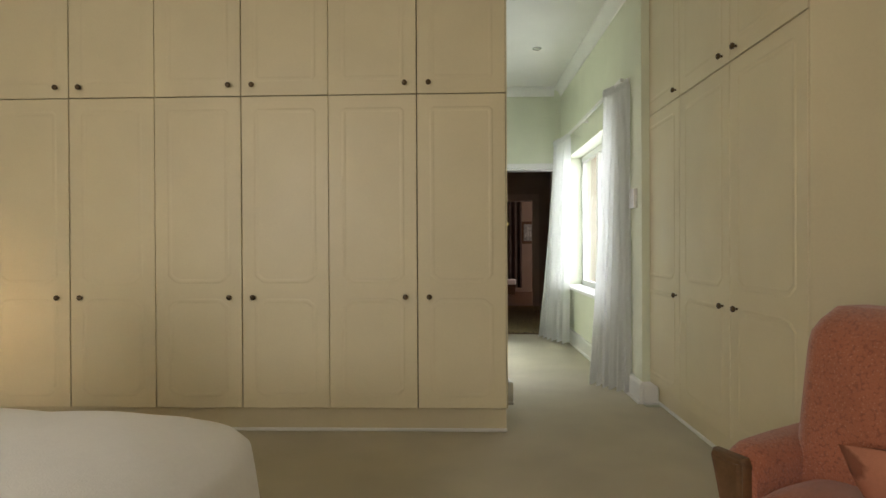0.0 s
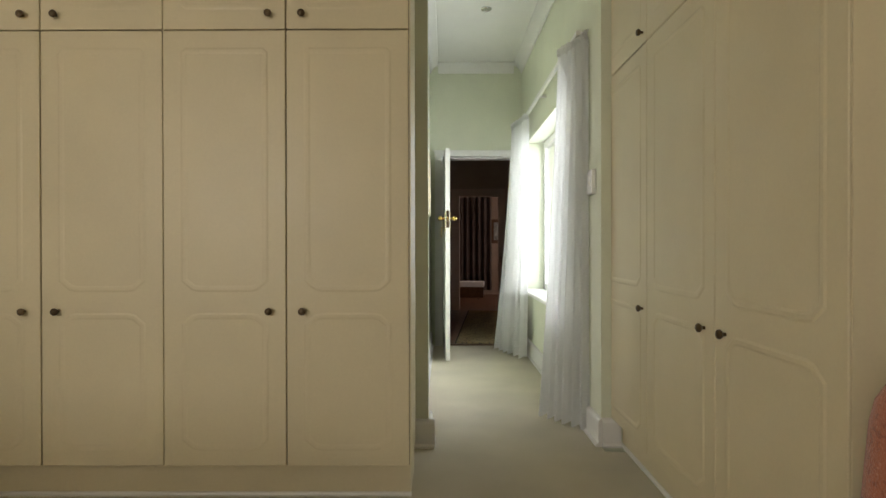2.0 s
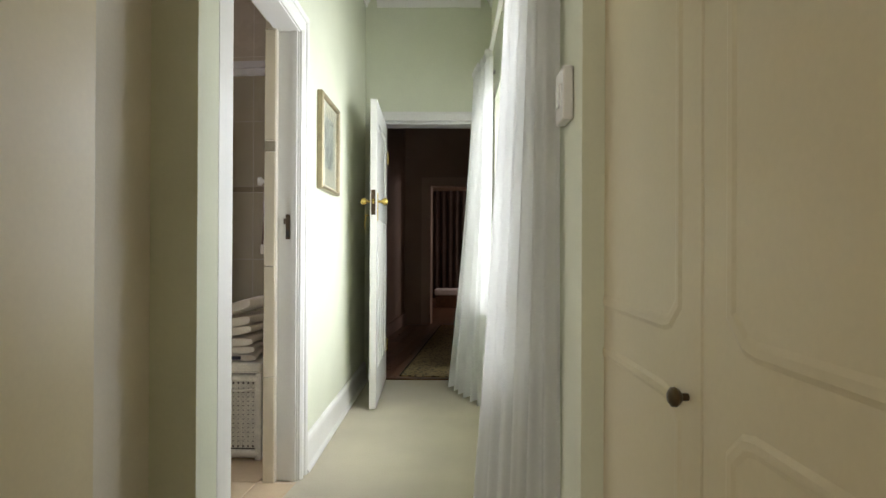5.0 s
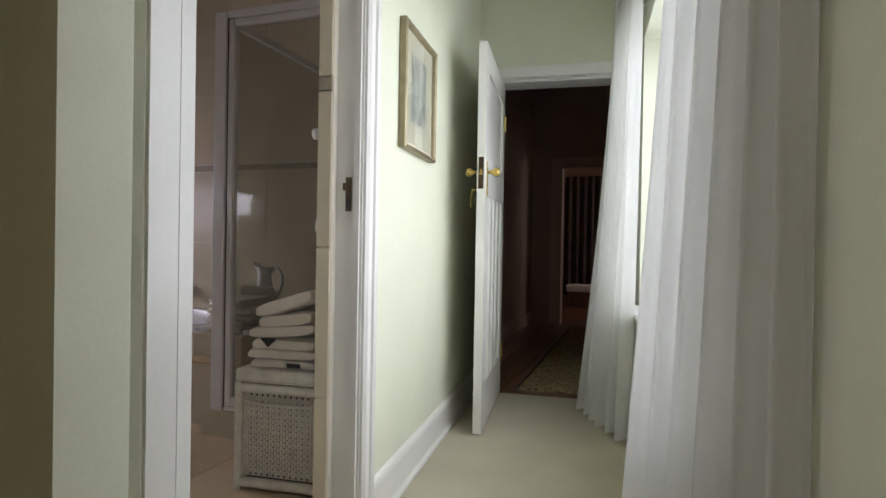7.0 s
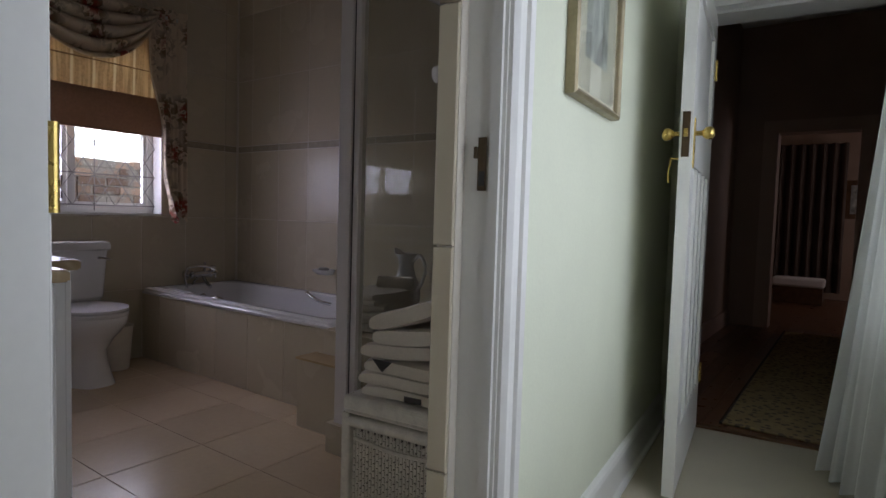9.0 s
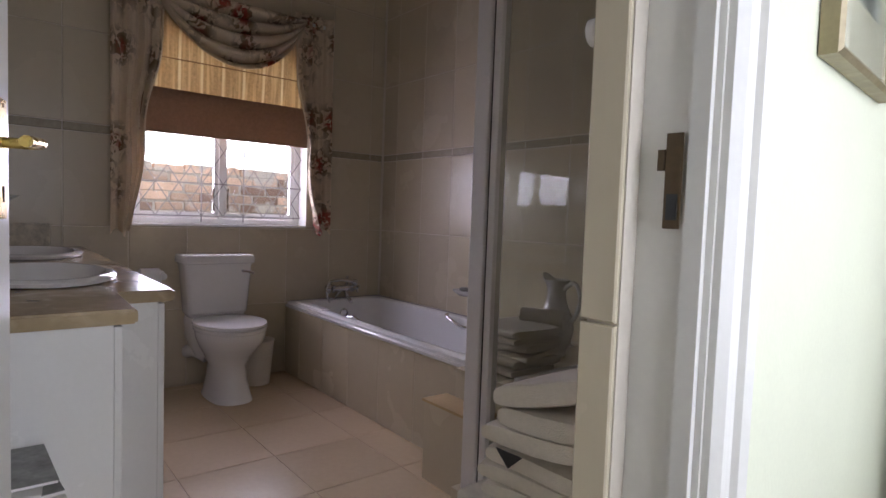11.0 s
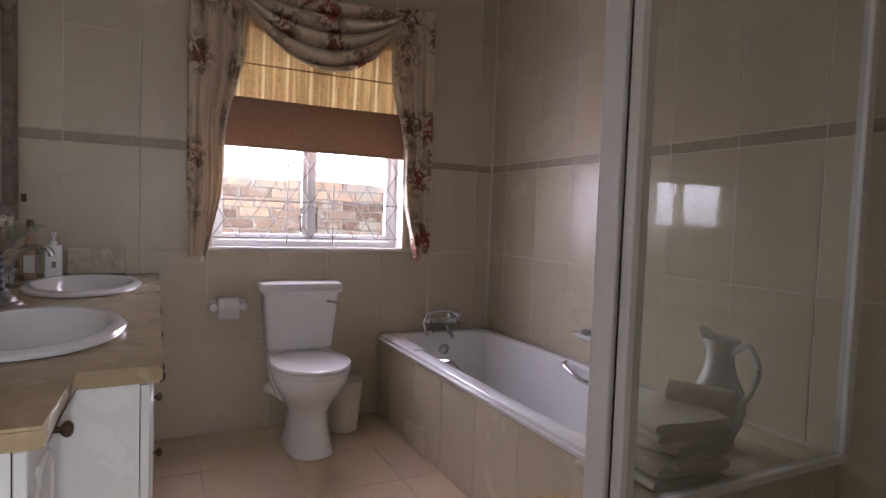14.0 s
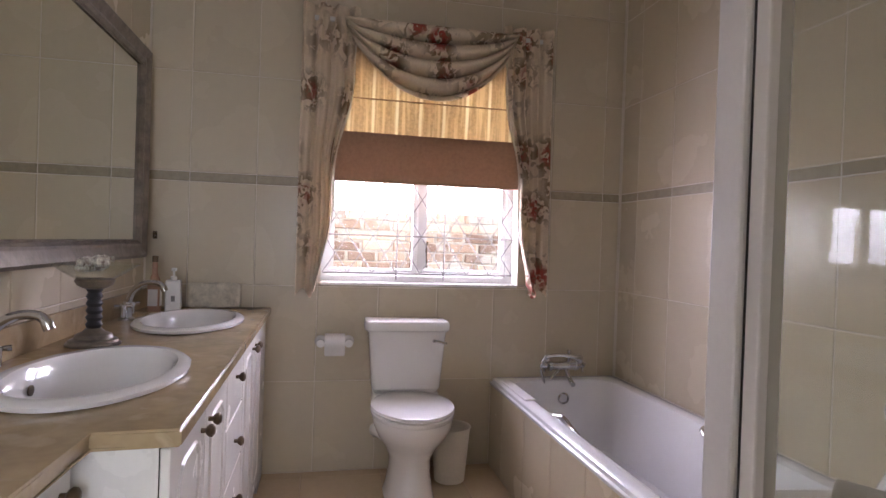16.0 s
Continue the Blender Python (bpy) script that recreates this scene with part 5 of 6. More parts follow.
part("head_rail", soft_box(-0.841, 0.120, 6.278, 6.330, 2.066, 2.105, 0.005), M_ALU, sh)
part("sill_rail", soft_box(-0.831, 0.120, 6.278, 6.330, 0.128, 0.148, 0.003), M_ALU, sh)
part("side_rail", soft_box(-0.921, -0.884, 6.333, 7.137, 2.066, 2.105, 0.004), M_ALU, sh)
part("side_sill", soft_box(-0.921, -0.884, 6.485, 7.137, 0.463, 0.488, 0.004), M_ALU, sh)
part("side_post", soft_box(-0.921, -0.884, 7.108, 7.137, 0.489, 2.065, 0.004), M_ALU, sh)
gp = part("side_pane", boxes((-0.905, -0.900, 6.334, 7.107, 0.489, 2.065)), M_SHGLASS, sh)
gp.visible_shadow = False
part("tray", boxes((-0.915, 0.19, 6.375, 7.135, 0.0, 0.045)), M_PORC, sh, "white shower tray")


# ---- towels and jug on the deck ----
def towel_leaf(w, d, h, seed, rise):
    """One thick leaf of a folded towel, round at the -x end and lifting towards +x."""
    rings = []
    for k in range(15):
        t = k / 14
        e = min(1.0, 0.80 + 0.9 * min(t, 1 - t) ** 0.6)
        y = (t - 0.5) * d
        ring = []
        for n in range(36):
            a = 2 * math.pi * n / 36
            cx, cz = math.cos(a), math.sin(a)
            x = math.copysign(abs(cx) ** 0.45, cx) * w / 2
            z = math.copysign(abs(cz) ** 0.55, cz) * h / 2 * e
            up = (x + w / 2) / w
            ring.append((x + 0.006 * math.sin(5 * t + seed) - 0.012 * math.sin(math.pi * t) * (x < 0), y + 0.005 * math.sin(17 * x + seed),
                         h / 2 + z + rise * up + 0.002 * math.sin(21 * x + 3 * t + seed) + 0.003 * math.sin(7 * t + seed * 2)))
        rings.append(ring)
    return loft(rings)


for k, (dx, dy, rz, h) in enumerate(((0, 0, 84, 0.066), (0.006, 0.01, 97, 0.062), (0.0, 0.02, 78, 0.058))):
    t = thing("folded_towel", "folded white towel stacked on the bath deck", "towel", pose(-1.03 + dx, 6.535 + dy, 0.462 + 0.060 * k, 0, 0, rz), "towels on the bath deck")
    part("lower_fold", towel_leaf(0.23, 0.26, h * 0.56, 5 + k, 0.004), M_TOWEL, t, "", True)
    part("upper_fold", towel_leaf(0.235, 0.27, h * 0.62, 9 + k, 0.010), M_TOWEL, t, "", True, pose(0.004, 0.0, h * 0.47))
rt = thing("rolled_towel", "rolled white face cloth with a dark end on the towels", "towel", pose(-1.00, 6.66, 0.615, 0, 0, 30))
spiral = [(0.010 + 0.038 * k / 60, k * 0.30) for k in range(61)]
bm = sheet(lambda s, t: (-0.09 + 0.18 * t + 0.006 * s, spiral[int(s * 60)][0] * math.cos(spiral[int(s * 60)][1]), 0.05 + spiral[int(s * 60)][0] * math.sin(spiral[int(s * 60)][1])), 60, 6, 0.006)
part("roll", bm, M_TOWEL, rt, "", True)
jug = thing("water_jug", "tall white porcelain ewer with a flared lip", "jug", pose(-1.10, 6.87, 0.463) @ Matrix.Diagonal((0.86, 0.86, 0.98, 1)))
part("body", lathe([(0.0, 0.0), (0.062, 0.0), (0.066, 0.008), (0.060, 0.02), (0.085, 0.07), (0.098, 0.12), (0.088, 0.18), (0.060, 0.235), (0.048, 0.28), (0.052, 0.32), (0.068, 0.352), (0.064, 0.352), (0.046, 0.32), (0.040, 0.28), (0.0, 0.25)], 30), M_PORC, jug, "", True)
part("spout_lip", sheet(lambda s, t: (-0.045 - 0.045 * t * (1 - (2 * s - 1) ** 2), -0.05 + 0.10 * s, 0.345 + 0.035 * t * (1 - (2 * s - 1) ** 2)), 12, 5, 0.005), M_PORC, jug, "", True)
part("handle", tube(arc([(0.045, 0, 0.31), (0.11, 0, 0.345), (0.155, 0, 0.28), (0.13, 0, 0.20), (0.085, 0, 0.15)], 6), 0.011, 10), M_PORC, jug, "", True)


# ---- vanity ----
CT = 0.845


BAS = [(-1.545, 4.968), (-2.47, 4.985)]
worktop = thing("worktop", "polished beige marble vanity worktop stepping back at one end", "worktop")
# slab pieces round the basin openings
bm = bmesh.new()
out = [(WX + 0.012, VY + 0.013), (-0.82, VY + 0.013), (-0.82, 5.098), (-1.125, 5.098), (-1.125, 5.250), (WX + 0.012, 5.250)]
top = prism(out, CT - 0.034, CT)
bmesh.ops.bevel(top, geom=[e for e in top.edges if abs(e.verts[0].co.z - e.verts[1].co.z) < 1e-6], offset=0.005, segments=2, affect="EDGES")
slab = part("slab", top, M_MARBLE, worktop)
for x, y in BAS:
    cutter = bpy.data.meshes.new("cut")
    cb = loft([oval(x, y, 0.275, 0.172, CT - 0.10), oval(x, y, 0.275, 0.172, CT + 0.05)])
    cb.to_mesh(cutter)
    cb.free()
    co = bpy.data.objects.new("cut", cutter)
    scene.collection.objects.link(co)
    md = slab.modifiers.new("opening", "BOOLEAN")
    md.object, md.operation, md.solver = co, "DIFFERENCE", "EXACT"
    dg = bpy.context.evaluated_depsgraph_get()
    dg.update()
    fresh = bpy.data.meshes.new_from_object(slab.evaluated_get(dg))
    slab.modifiers.clear()
    slab.data = fresh
    bpy.data.objects.remove(co)
part("upstand", boxes((WX + 0.012, -0.82, VY + 0.0135, VY + 0.030, CT + 0.001, CT + 0.088)), M_MARBLE, worktop, "low marble upstand")

for i, (x, y) in enumerate(BAS):
    b = thing("wash_basin", "oval white porcelain basin with a fluted rim set in marble", "basin", pose(x, y, CT) @ Matrix.Diagonal((1.10, 0.95, 1, 1)), "vanity basins")

    def flute(cx, cy, rx, ry, z, amp):
        n = 72
        return [(cx + (rx + 0.3 * amp * math.cos(12 * 2 * math.pi * k / n)) * math.cos(2 * math.pi * k / n), cy + (ry + 0.3 * amp * math.cos(12 * 2 * math.pi * k / n)) * math.sin(2 * math.pi * k / n), z) for k in range(n)]

    part("bowl", loft([flute(0, 0, 0.275, 0.200, 0.001, 0.002), flute(0, 0, 0.284, 0.209, 0.004, 0.003), flute(0, 0, 0.287, 0.212, 0.014, 0.004), flute(0, 0, 0.275, 0.200, 0.023, 0.004), flute(0, 0, 0.252, 0.178, 0.022, 0.003),
                       flute(0, 0, 0.240, 0.167, 0.010, 0.002), flute(0, 0, 0.230, 0.160, -0.02, 0.001), flute(0, 0, 0.205, 0.142, -0.08, 0), flute(0, 0, 0.15, 0.10, -0.125, 0), flute(0, 0, 0.05, 0.035, -0.145, 0)], False), M_PORC, b, "", True)
    part("overflow_hole", lathe([(0.0, 0.0), (0.013, 0.0), (0.013, 0.004), (0.0, 0.004)], 14, "y", (0.0, -0.154, -0.03)), M_BRONZE, b, "dark overflow hole", True)
    part("plug_hole", lathe([(0.0, -0.142), (0.022, -0.142), (0.022, -0.139), (0.0, -0.139)], 18), M_CHROME, b, "", True)

    tp = thing("basin_tap", "chrome swan-neck basin mixer with cross handles", "tap", pose(x - 0.06 if i else x + 0.02, VY + 0.085, CT + 0.001), "vanity taps")
    part("base", lathe([(0.0, 0), (0.030, 0), (0.030, 0.006), (0.020, 0.014), (0.018, 0.05), (0.022, 0.06), (0.014, 0.075), (0.0, 0.078)], 20), M_CHROME, tp, "", True)
    part("spout", tube(arc([(0, 0, 0.05), (0.004, 0.02, 0.115), (0.012, 0.07, 0.150), (0.02, 0.125, 0.150), (0.022, 0.145, 0.120)], 6), [0.013] * 12 + [0.0115] * 9 + [0.013] * 4, 12), M_CHROME, tp, "", True)
    for s in (-1, 1):
        h = lathe([(0.012, 0), (0.012, 0.035), (0.015, 0.045), (0.0, 0.052)], 12, "z", (s * 0.055, 0, 0.02))
        for a in range(4):
            c = a * math.pi / 2 + 0.5
            tube([(s * 0.055, 0, 0.062), (s * 0.055 + 0.030 * math.cos(c), 0.030 * math.sin(c), 0.062)], [0.005, 0.008], 8, False, h)
        part("cross_handle", h, M_CHROME, tp, "chrome cross handle", True)
        part("arm", tube([(0, 0, 0.035), (s * 0.055, 0, 0.035)], 0.010, 10), M_CHROME, tp, "", True)


def vanity_door(parent, x0, x1, z0, z1, y, kx, kz, name="door"):
    g = 0.002
    bm = boxes((x0 + g, x1 - g, 0, 0.018, z0 + g, z1 - g))
    bmesh.ops.bevel(bm, geom=bm.edges[:], offset=0.002, segments=1, affect="EDGES")
    if z1 - z0 > 0.25:
        ridge(bm, chamfered(x0 + 0.06, x1 - 0.06, z0 + 0.06, z1 - 0.06, 0.035, True, True), 0.02, 0.005, 0.0)
    d = part(name, bm, M_WHITE, parent)
    if kx is not None:
        knob(d, kx, 0.0, kz, None, 0.0155)
    return d


# fronts face +y: local frame turned half round
def vanity_unit(label, xa, xb, front, doors, group):
    """Cabinet between xa > xb; doors: (from, to, z0, z1, knob place, knob height) along -x."""
    u = thing("vanity_cabinet", label, "vanity", pose(xa, front, 0, 0, 0, 180), group)
    w, dp = xa - xb, front - VY - 0.013
    # the dark colour here paints the shade between doors and drawers
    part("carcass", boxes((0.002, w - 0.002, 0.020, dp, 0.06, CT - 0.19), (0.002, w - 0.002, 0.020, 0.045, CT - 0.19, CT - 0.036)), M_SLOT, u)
    part("side_panel", boxes((-0.002, 0.0018, 0.019, dp, 0.0, CT - (0.036 if xa > -1.3 else 0.19))), M_WHITE, u)
    part("plinth", boxes((0.002, w - 0.002, 0.045, dp, 0.0, 0.058)), M_WHITE, u)
    for x0, x1, z0, z1, kx, kz in doors:
        vanity_door(u, x0, x1, z0, z1, 0, kx, kz)
    return u


vanity_unit("narrow white lacquered vanity cabinet with one door", -0.842, -1.125, 5.072, [(0.0, 0.283, 0.062, 0.806, 0.238, 0.752)], "vanity cabinets")
vanity_unit("white lacquered double vanity cabinet with routed doors and dark knobs", -1.140, -1.80, 5.228, [(0.0, 0.33, 0.062, 0.806, 0.285, 0.745), (0.33, 0.66, 0.062, 0.806, 0.375, 0.745)], "vanity cabinets")
vanity_unit("white vanity cabinet with four stacked drawers", -1.802, -2.16, 5.228, [(0.0, 0.356, 0.62, 0.806, 0.178, 0.74), (0.0, 0.356, 0.434, 0.618, 0.178, 0.53), (0.0, 0.356, 0.248, 0.432, 0.178, 0.34),
            (0.0, 0.356, 0.062, 0.246, 0.178, 0.155)], "vanity cabinets")
vanity_unit("white lacquered double vanity cabinet with routed doors and dark knobs", -2.162, -2.80, 5.228, [(0.0, 0.32, 0.062, 0.806, 0.275, 0.745), (0.32, 0.638, 0.062, 0.806, 0.365, 0.745)], "vanity cabinets")
part_fill = setting("vanity_end_filler", boxes((WX + 0.012, -2.803, 4.70, 5.226, 0.0, CT - 0.036)), M_WHITE, "white end panel of the vanity", "panel")

# mirror
mir = thing("wall_mirror", "large wall mirror in a worn silver frame over the basins", "mirror", pose(-2.165, VY + 0.014, 1.560))
mw, mh = 0.745, 0.474
MF = [(0.0, 0.0), (0.0, 0.030), (0.012, 0.040), (0.030, 0.034), (0.052, 0.026), (0.062, 0.028), (0.074, 0.016), (0.080, 0.010)]
bm = bmesh.new()
rings = []
for sx, sz in ((-1, -1), (1, -1), (1, 1), (-1, 1)):
    rings.append([bm.verts.new((sx * (mw - w), d, sz * (mh - w))) for w, d in MF])
for k in range(4):
    a, b = rings[k], rings[(k + 1) % 4]
    for j in range(len(MF) - 1):
        bm.faces.new((a[j], a[j + 1], b[j + 1], b[j]))
part("frame", bm, M_PEWTER, mir)
beads = bmesh.new()
for k in range(110):
    for s in (-1, 1):
        bmesh.ops.create_icosphere(beads, subdivisions=1, radius=0.0052, matrix=Matrix.Translation((-0.672 + 1.344 * k / 109, 0.018, s * (mh - 0.078))))
tagged(part("bead_moulding", beads, M_PEWTER, mir, "fine silver beading", True), kind="stuff")
part("glass", boxes((-mw + 0.078, mw - 0.078, 0.002, 0.0095, -mh + 0.078, mh - 0.078)), M_MIRROR, mir, "silvered mirror glass")

# ---- things on the worktop ----
comp = thing("sweet_dish", "footed glass dish of wrapped sweets on a dark twisted stem", "dish", pose(-1.98, 4.805, CT + 0.001))
part("foot", lathe([(0.0, 0), (0.075, 0), (0.078, 0.006), (0.070, 0.010), (0.068, 0.018), (0.055, 0.022), (0.050, 0.034), (0.034, 0.040), (0.022, 0.052), (0.0, 0.054)], 28), M_PEWTER, comp, "ribbed silver foot", True)
part("stem", lathe([(0.018 + (0.006 if k % 2 else 0), 0.052 + 0.011 * k) for k in range(12)], 16), M_INK, comp, "dark ribbed stem", True)
part("cup", lathe([(0.0, 0.172), (0.030, 0.175), (0.050, 0.186), (0.056, 0.200), (0.050, 0.205), (0.0, 0.2)], 24), M_PEWTER, comp, "", True)
part("bowl", sheet(lambda s, t: ((0.04 + 0.075 * t) * (1 + 0.10 * t * math.cos(8 * math.pi * s)) * math.cos(2 * math.pi * s), (0.04 + 0.075 * t) * (1 + 0.10 * t * math.cos(8 * math.pi * s)) * math.sin(2 * math.pi * s), 0.203 + 0.050 * t ** 1.3), 48, 8, 0.003),
     M_GLASS, comp, "frilled clear glass bowl", True)
rng = random.Random(11)
for k in range(12):
    a, r = rng.uniform(0, 6.28), rng.uniform(0.0, 0.065)
    sb = loft([oval(0, 0, 0.006, 0.006, -0.022, 10), oval(0, 0, 0.014, 0.012, -0.012, 10), oval(0, 0, 0.015, 0.013, 0.010, 10), oval(0, 0, 0.006, 0.006, 0.018, 10), oval(0, 0, 0.014, 0.012, 0.028, 10)])
    s_ = thing("wrapped_sweet", "small foil-wrapped sweet in the glass dish", "sweet", pose(-1.98 + r * math.cos(a), 4.805 + r * math.sin(a), CT + 0.243 + rng.uniform(0, 0.024), rng.uniform(50, 120), rng.uniform(0, 90), rng.uniform(0, 360)), "sweets in the dish")
    part("wrapper", sb, M_SWEET, s_, "", True)
bt = thing("soap_dispenser", "white square pump bottle with a small dark label", "bottle", pose(-2.80, 4.842, CT + 0.001, 0, 0, 5))
part("bottle", soft_box(-0.028, 0.028, -0.032, 0.032, 0, 0.145, 0.007), M_WHITE, bt)
part("pump", lathe([(0.014, 0.145), (0.014, 0.16), (0.005, 0.163), (0.005, 0.185), (0.012, 0.187), (0.012, 0.198), (0.0, 0.2)], 14), M_WHITE, bt, "", True)
part("nozzle", tube([(0, 0, 0.193), (0.03, 0.01, 0.190)], 0.005, 8), M_WHITE, bt, "", True)
part("label", boxes((0.0282, 0.0288, -0.006, 0.010, 0.05, 0.075)), M_GREYP, bt)
bt2 = thing("liquid_soap_bottle", "clear bottle of amber soap with a white label and dark cap", "bottle", pose(-2.83, 4.755, CT + 0.001))
part("bottle", loft([oval(0, 0, 0.027, 0.027, 0.0, 20, 4), oval(0, 0, 0.027, 0.027, 0.12, 20, 4), oval(0, 0, 0.012, 0.012, 0.17, 20, 2), oval(0, 0, 0.011, 0.011, 0.225, 20, 2)]), M_AMBER, bt2, "", True)
part("cap", lathe([(0.013, 0.222), (0.013, 0.25), (0.0, 0.252)], 14), M_BRONZE, bt2, "dark cap", True)
part("label", boxes((0.0272, 0.0285, -0.020, 0.020, 0.025, 0.10), (-0.015, 0.02, 0.0272, 0.0285, 0.025, 0.10)), M_PAPER, bt2, "white paper label")
st = thing("stone_block", "rough pale stone block leaning at the back of the worktop", "ornament", pose(WX + 0.045, 4.99, CT + 0.001, 0, -4, 0))
bm = soft_box(-0.022, 0.022, -0.125, 0.115, 0.0, 0.120, 0.008, 2)
bmesh.ops.subdivide_edges(bm, edges=bm.edges[:], cuts=3, use_grid_fill=True)
for v in bm.verts:
    v.co += Vector((noise.noise(v.co * 30), noise.noise(v.co * 30 + Vector((9, 0, 0))), noise.noise(v.co * 30 + Vector((0, 9, 0))) * (v.co.z > 0.03))) * 0.006
part("block", bm, M_STONE, st)
th = thing("wall_hook", "small dark metal hook on the tiled corner", "hook", pose(WX + 0.010, 4.70, 1.19))
part("plate", soft_box(0, 0.004, -0.010, 0.010, -0.018, 0.018, 0.001), M_BRONZE, th)
part("hook", tube(arc([(0.003, 0, 0.0), (0.022, 0, -0.008), (0.026, 0, 0.012)], 4), 0.004, 8), M_BRONZE, th, "", True)


# ---- wicker ----
def weave(bm, w, h, plane, x0, z0, m):
    """Upright stakes with short weavers passing over every other one."""
    n, rows = int(w / 0.0118), int(h / 0.021)
    for r in range(rows + 1):
        z = z0 + h * r / rows
        box(bm, x0, x0 + w, plane - 0.003, plane + 0.001, z - 0.0016, z + 0.0016, m)
    for k in range(n + 1):
        x = x0 + w * k / n
        for r in range(rows):
            z = z0 + h * (r + (0.5 if k % 2 else 1.0)) / rows
            if z < z0 + h:
                box(bm, x - 0.0040, x + 0.0040, plane - 0.008, plane - 0.002, z - 0.0085, z + 0.0085, m)
    for k in range(n):
        x = x0 + w * (k + 0.5) / n
        box(bm, x - 0.0016, x + 0.0016, plane - 0.004, plane - 0.001, z0, z0 + h, m)


def hamper(label, m, W, D, H, lid=True):
    """Front towards -y."""
    hq = thing("wicker_hamper", label, "laundry basket", m)
    # no real lining: a dark box whose colour stands for shade between canes
    part("lining", boxes((-W / 2 + 0.02, W / 2 - 0.02, -D / 2 + 0.02, D / 2 - 0.02, 0.02, H - 0.055)), M_WDARK, hq, "dark core standing for the shade between the canes")
    for sx in (-1, 1):
        for sy in (-1, 1):
            part("corner_post", soft_box(sx * W / 2 - 0.016, sx * W / 2 + 0.016, sy * D / 2 - 0.016, sy * D / 2 + 0.016, 0.0, H - 0.05, 0.006), M_WICKER, hq)
    for k, (ww, mm) in enumerate(((W, pose(0, 0, 0)), (D, pose(0, 0, 0, 0, 0, 90)), (D, pose(0, 0, 0, 0, 0, -90)))):
        wv = bmesh.new()
        off = D / 2 if k == 0 else W / 2
        weave(wv, ww - 0.04, H - 0.15, -off + 0.012, -ww / 2 + 0.02, 0.055, mm)
        tagged(part("woven_panel", wv, M_WICKER, hq), kind="stuff")
        for z in (0.03, H - 0.075):
            band = tube([(-ww / 2, -off, z), (ww / 2, -off, z)], 0.020, 10)
            part("band", band, M_WICKER, hq, "", True, mm)
    part("strap", tube(arc([(-W / 2 + 0.03, -D / 2 - 0.004, H * 0.735), (0, -D / 2 - 0.012, H * 0.715), (W / 2 - 0.03, -D / 2 - 0.004, H * 0.72)], 5), 0.007, 8), M_WICKER, hq, "cane hasp across the front", True)
    if lid:
        part("lid", soft_box(-W / 2 - 0.014, W / 2 + 0.014, -D / 2 - 0.016, D / 2 + 0.014, H - 0.048, H, 0.012, 3), M_WICKER, hq, "padded-looking woven lid")
        part("lid_edge", tube(rr(W / 2 + 0.012, D / 2 + 0.012, H - 0.045, 0.02, 4), 0.006, 6, True), M_WICKER, hq, "", True)
    return hq


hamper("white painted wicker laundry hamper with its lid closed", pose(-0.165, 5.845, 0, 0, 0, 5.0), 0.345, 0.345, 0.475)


for k, (dx, dz, w, h, rz, ra, rb) in enumerate(((-0.012, 0.478, 0.29, 0.032, 5, 0.0, 0.008), (-0.005, 0.544, 0.28, 0.038, 1, 0.010, 0.030), (0.018, 0.620, 0.25, 0.046, -4, 0.034, 0.075))):
    t = thing("bath_towel", "thick cream towel folded on the wicker hamper", "towel", pose(-0.158 + dx, 5.835, dz, 0, 0, rz + 3), "towels on the hamper")
    part("lower_fold", towel_leaf(w * 0.97, 0.29, h * 1.12, 2 + k, ra), M_TOWEL, t, "", True)
    part("upper_fold", towel_leaf(w, 0.30, h * 1.25, 3 + k, rb), M_TOWEL, t, "", True, pose(-0.006, 0.004, h * 0.93))
    if k == 1:
        part("woven_label", prism([(-0.036, 0.0), (0.036, 0.0), (0.0, -0.034)], -0.001, 0.001), M_INK, t, "dark triangular woven label", False, pose(-0.055, -0.158, 0.050, 90, 0, 0))
    if k == 0:
        part("woven_tag", boxes((0.02, 0.075, -0.158, -0.155, 0.008, 0.024)), M_INK, t, "dark woven tag")

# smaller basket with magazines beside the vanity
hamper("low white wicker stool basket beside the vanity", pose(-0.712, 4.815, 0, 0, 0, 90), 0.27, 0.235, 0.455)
rng = random.Random(4)
z = 0.456
for k, (mm, th_) in enumerate(((M_PAPER, 0.012), (M_PAPER, 0.010), (M_PAPER, 0.013), (M_GREYP, 0.010), (M_PAPER, 0.008), (M_RED, 0.008), (M_PAPER, 0.009), (M_GREYP, 0.007), (M_PAPER, 0.012), (M_GREYP, 0.006))):
    mg = thing("magazine", "glossy magazine in an untidy stack on the basket", "magazine", pose(-0.700 + rng.uniform(-0.02, 0.02), 4.775 + rng.uniform(-0.015, 0.015), z, rng.uniform(-1, 1), rng.uniform(-1, 2), rng.uniform(-9, 9)), "magazines on the basket")
    part("page_block", boxes((-0.104, 0.104, -0.140, 0.140, 0, th_ * 0.92)), M_PAPER, mg)
    part("cover", boxes((-0.106, 0.106, -0.142, 0.142, th_ * 0.92, th_)), mm, mg)
    part("spine_print", boxes((0.1042, 0.1052, -0.07, 0.05, th_ * 0.25, th_ * 0.7)), M_INK, mg, "dark line of spine print")
    z += th_ + 0.003

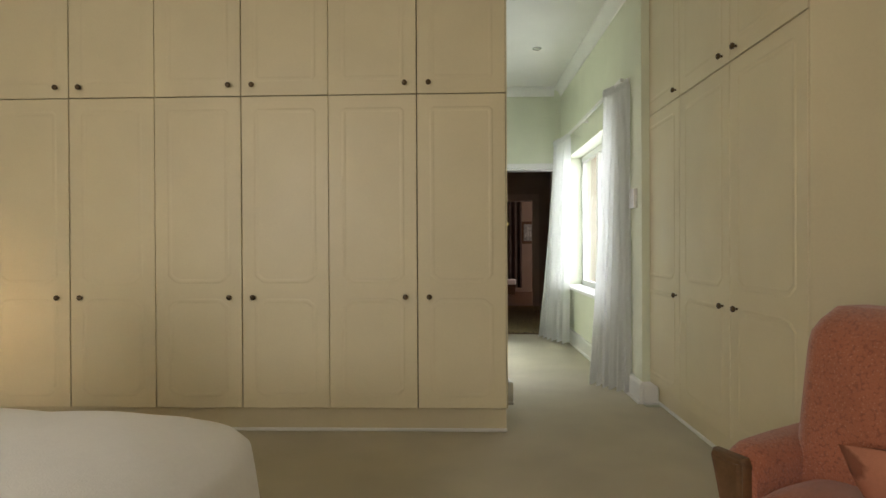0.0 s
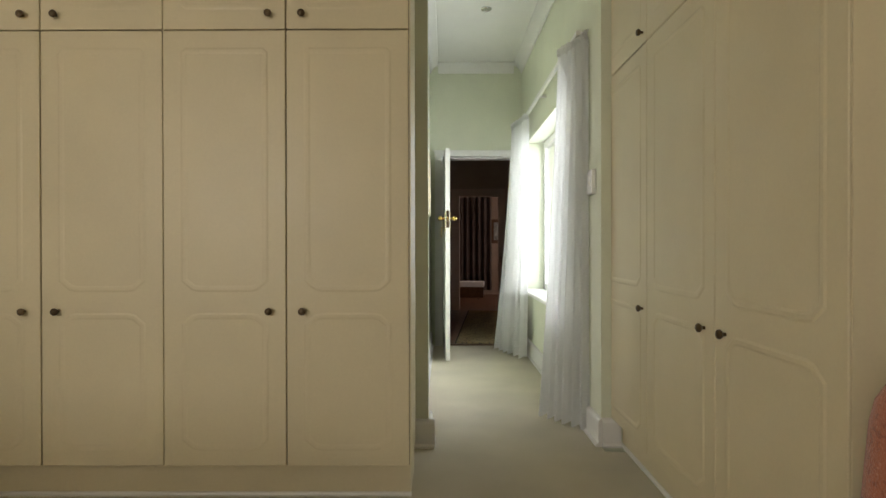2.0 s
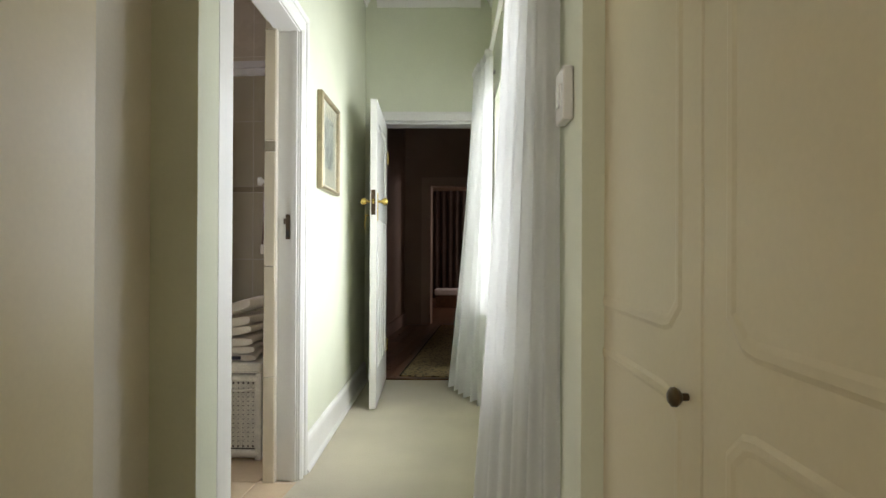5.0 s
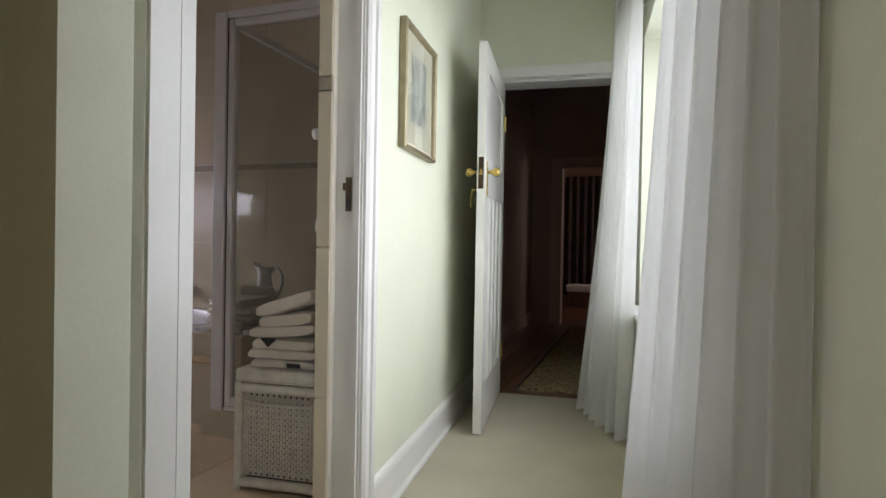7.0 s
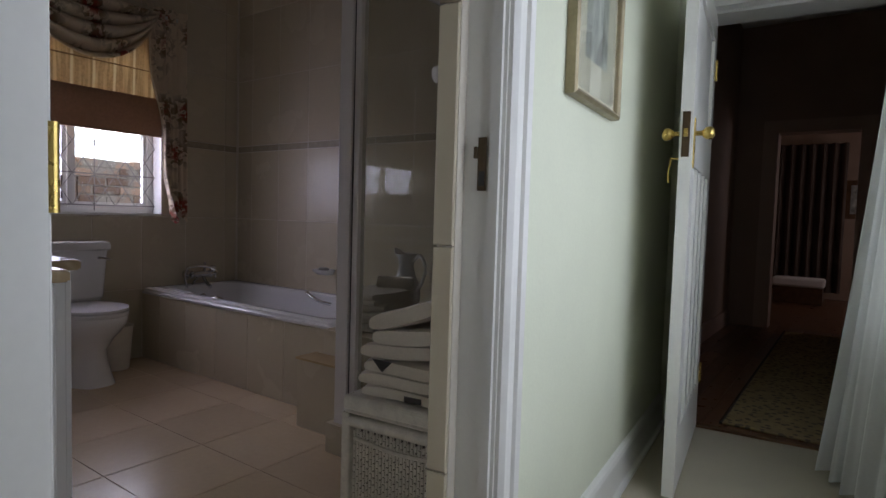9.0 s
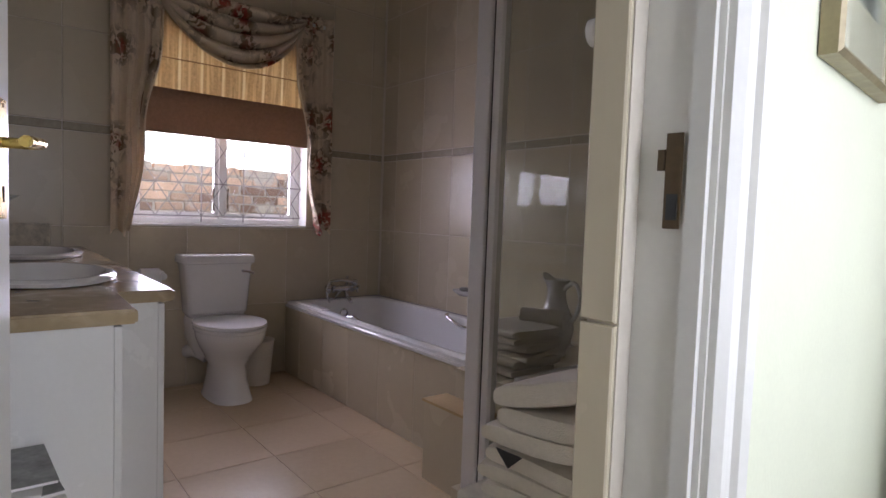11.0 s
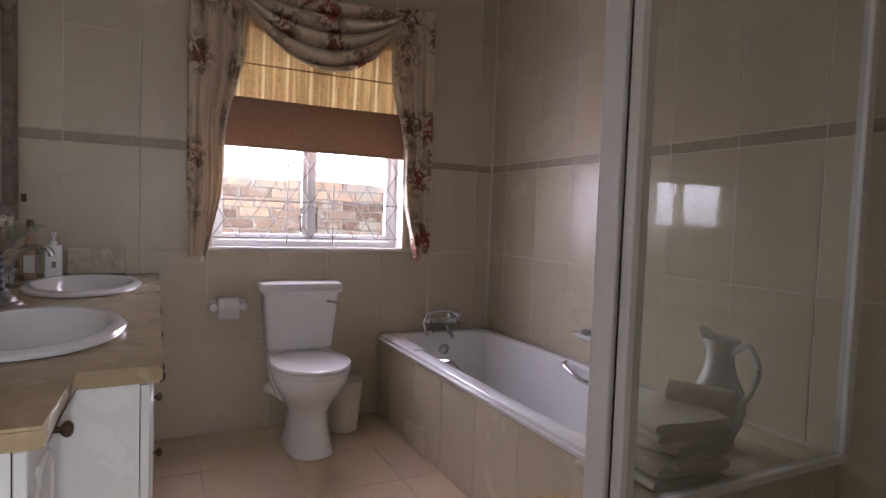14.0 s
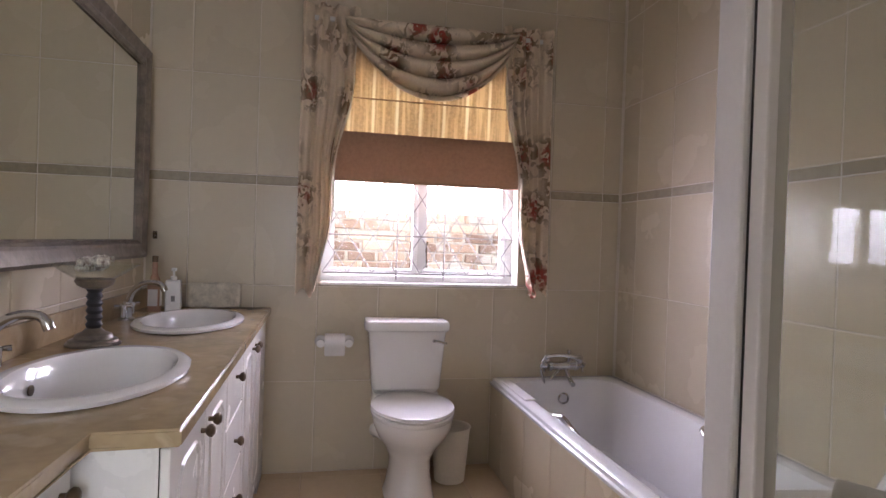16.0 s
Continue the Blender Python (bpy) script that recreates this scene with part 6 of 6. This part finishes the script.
# robe hook and belt by the shower
rh = thing("robe_hook", "white ceramic robe hook with a hanging tasselled cord", "hook", MC @ pose(-0.141, 0.015, 1.335))
part("hook", lathe([(0.020, 0), (0.020, -0.006), (0.008, -0.012), (0.009, -0.025), (0.020, -0.034), (0.019, -0.046), (0.0, -0.052)], 16, "x"), M_PORC, rh, "", True)
part("cord", tube(arc([(-0.020, 0.004, 0.012), (-0.024, 0.012, -0.04), (-0.022, 0.006, -0.16), (-0.028, 0.0, -0.29)], 6), 0.004, 8), M_WOOD, rh, "thin brown hanging cord", True)
part("tassel", lathe([(0.004, -0.285), (0.008, -0.295), (0.009, -0.325), (0.0, -0.33)], 10, "z", (-0.028, 0.0, 0)), M_TOWEL, rh, "", True)

# ---- dark hall beyond the corridor ----
HX0, HX1 = -0.15, 1.20
floor_hall = setting("floor_hall", boxes((HX0 - 1.2, HX1 + 1.4, 7.41, 14.6, -0.15, -0.012)), M_PLANK, "dark polished floorboards in the hall", "floor")
bm = bmesh.new()
box(bm, 0.101, 0.899, 1.775, 1.820, -0.003, 0.008, ME)
setting("threshold", bm, M_WOOD, "dark wooden threshold strip", "threshold")
for k in range(12):
    for j, (y0, y1) in enumerate(((7.58, 9.4), (9.403, 11.2))):
        piece("floorboard", ("fb", j), lambda y0=y0, y1=y1: boxes((0, 0.107, 0, y1 - y0, 0, 0.010)), M_PLANK, floor_hall, (HX0 + 0.002 + k * 0.1125, y0, -0.012))
setting("wall_hall_west", boxes((HX0 - 0.15, HX0, 7.73, 11.0, -0.15, 3.0)), M_HALL, "dim hall wall", "wall")
setting("wall_hall_east", boxes((HX1, HX1 + 0.15, 7.78, 11.0, -0.15, 3.0)), M_HALL, "dim hall wall", "wall")
setting("wall_hall_end", boxes((HX0 - 1.3, 0.22, 11.0, 11.2, -0.15, 3.0), (0.88, HX1 + 1.5, 11.0, 11.2, -0.15, 3.0), (0.22, 0.88, 11.0, 11.2, 1.93, 3.0)), M_HALL, "dim hall end wall with a doorway", "wall")
setting("trim_hall_far_door", boxes((0.09, 0.22, 10.97, 10.999, 0, 2.05), (0.88, 1.0, 10.97, 10.999, 0, 2.05), (0.22, 0.88, 10.97, 10.999, 1.93, 2.05)), M_HTRIM, "painted architrave of the far doorway", "door trim")
setting("baseboard_hall", boxes((HX0, HX0 + 0.02, 7.74, 10.96, 0.0, 0.15), (HX1 - 0.02, HX1, 7.79, 10.96, 0.0, 0.15)), M_HTRIM, "painted hall skirting", "skirting")
setting("wall_far_room", boxes((HX0 - 1.3, HX1 + 1.5, 14.4, 14.6, -0.15, 3.0), (HX0 - 1.4, HX0 - 1.25, 11.2, 14.4, -0.15, 3.0), (HX1 + 1.4, HX1 + 1.55, 11.2, 14.4, -0.15, 3.0)), M_HALL, "dim wall of the far room", "wall")
setting("ceiling_hall", boxes((HX0 - 1.4, HX1 + 1.55, 7.70, 14.6, 3.0, 3.08)), M_CEIL, "hall ceiling in shade", "ceiling")
rug = thing("runner_rug", "fawn and brown patterned runner rug on dark boards", "rug", pose(0.70, 9.25, 0.0))
part("carpet_body", soft_box(-0.31, 0.31, -1.62, 1.62, -0.002, 0.010, 0.004), M_RUG, rug)
part("border", boxes((-0.325, -0.311, -1.62, 1.62, -0.002, 0.011), (0.311, 0.325, -1.62, 1.62, -0.002, 0.011)), M_WDARK, rug, "dark woven border")
hp = thing("hall_picture", "gilt-framed picture on the hall wall", "picture", pose(HX0 + 0.002, 9.0, 1.38))
part("frame", boxes((0, 0.025, -0.22, 0.22, -0.27, -0.24), (0, 0.025, -0.22, 0.22, 0.24, 0.27), (0, 0.025, -0.22, -0.19, -0.24, 0.24), (0, 0.025, 0.19, 0.22, -0.24, 0.24)), M_GILT, hp)
part("print", boxes((0, 0.010, -0.19, 0.19, -0.24, 0.24)), M_PRINT, hp)
dr = thing("drape", "dark striped full-length drape in the far room", "curtain", pose(0.30, 14.2, 0))
part("cloth", sheet(lambda s, t: (-0.45 + 0.9 * s, 0.05 * math.sin(s * 44), 0.1 + 2.1 * t), 90, 4, 0.003), M_DRAPE, dr, "", True)
fp = thing("far_picture", "small dark framed picture on the far wall", "picture", pose(0.98, 14.398, 1.42))
part("frame", boxes((-0.24, 0.24, -0.03, 0, -0.27, 0.27)), M_WOOD, fp)
part("print", boxes((-0.18, 0.18, -0.034, -0.030, -0.20, 0.20)), M_PRINT, fp)
bx = thing("low_bench", "low bench with a pale cushion in the far room", "bench", pose(0.30, 13.5, 0))
part("cushion", soft_box(-0.30, 0.30, -0.15, 0.15, 0.22, 0.34, 0.03, 3), M_LINEN, bx)
part("base", boxes((-0.28, 0.28, -0.13, 0.13, 0.0, 0.22)), M_WOOD, bx)
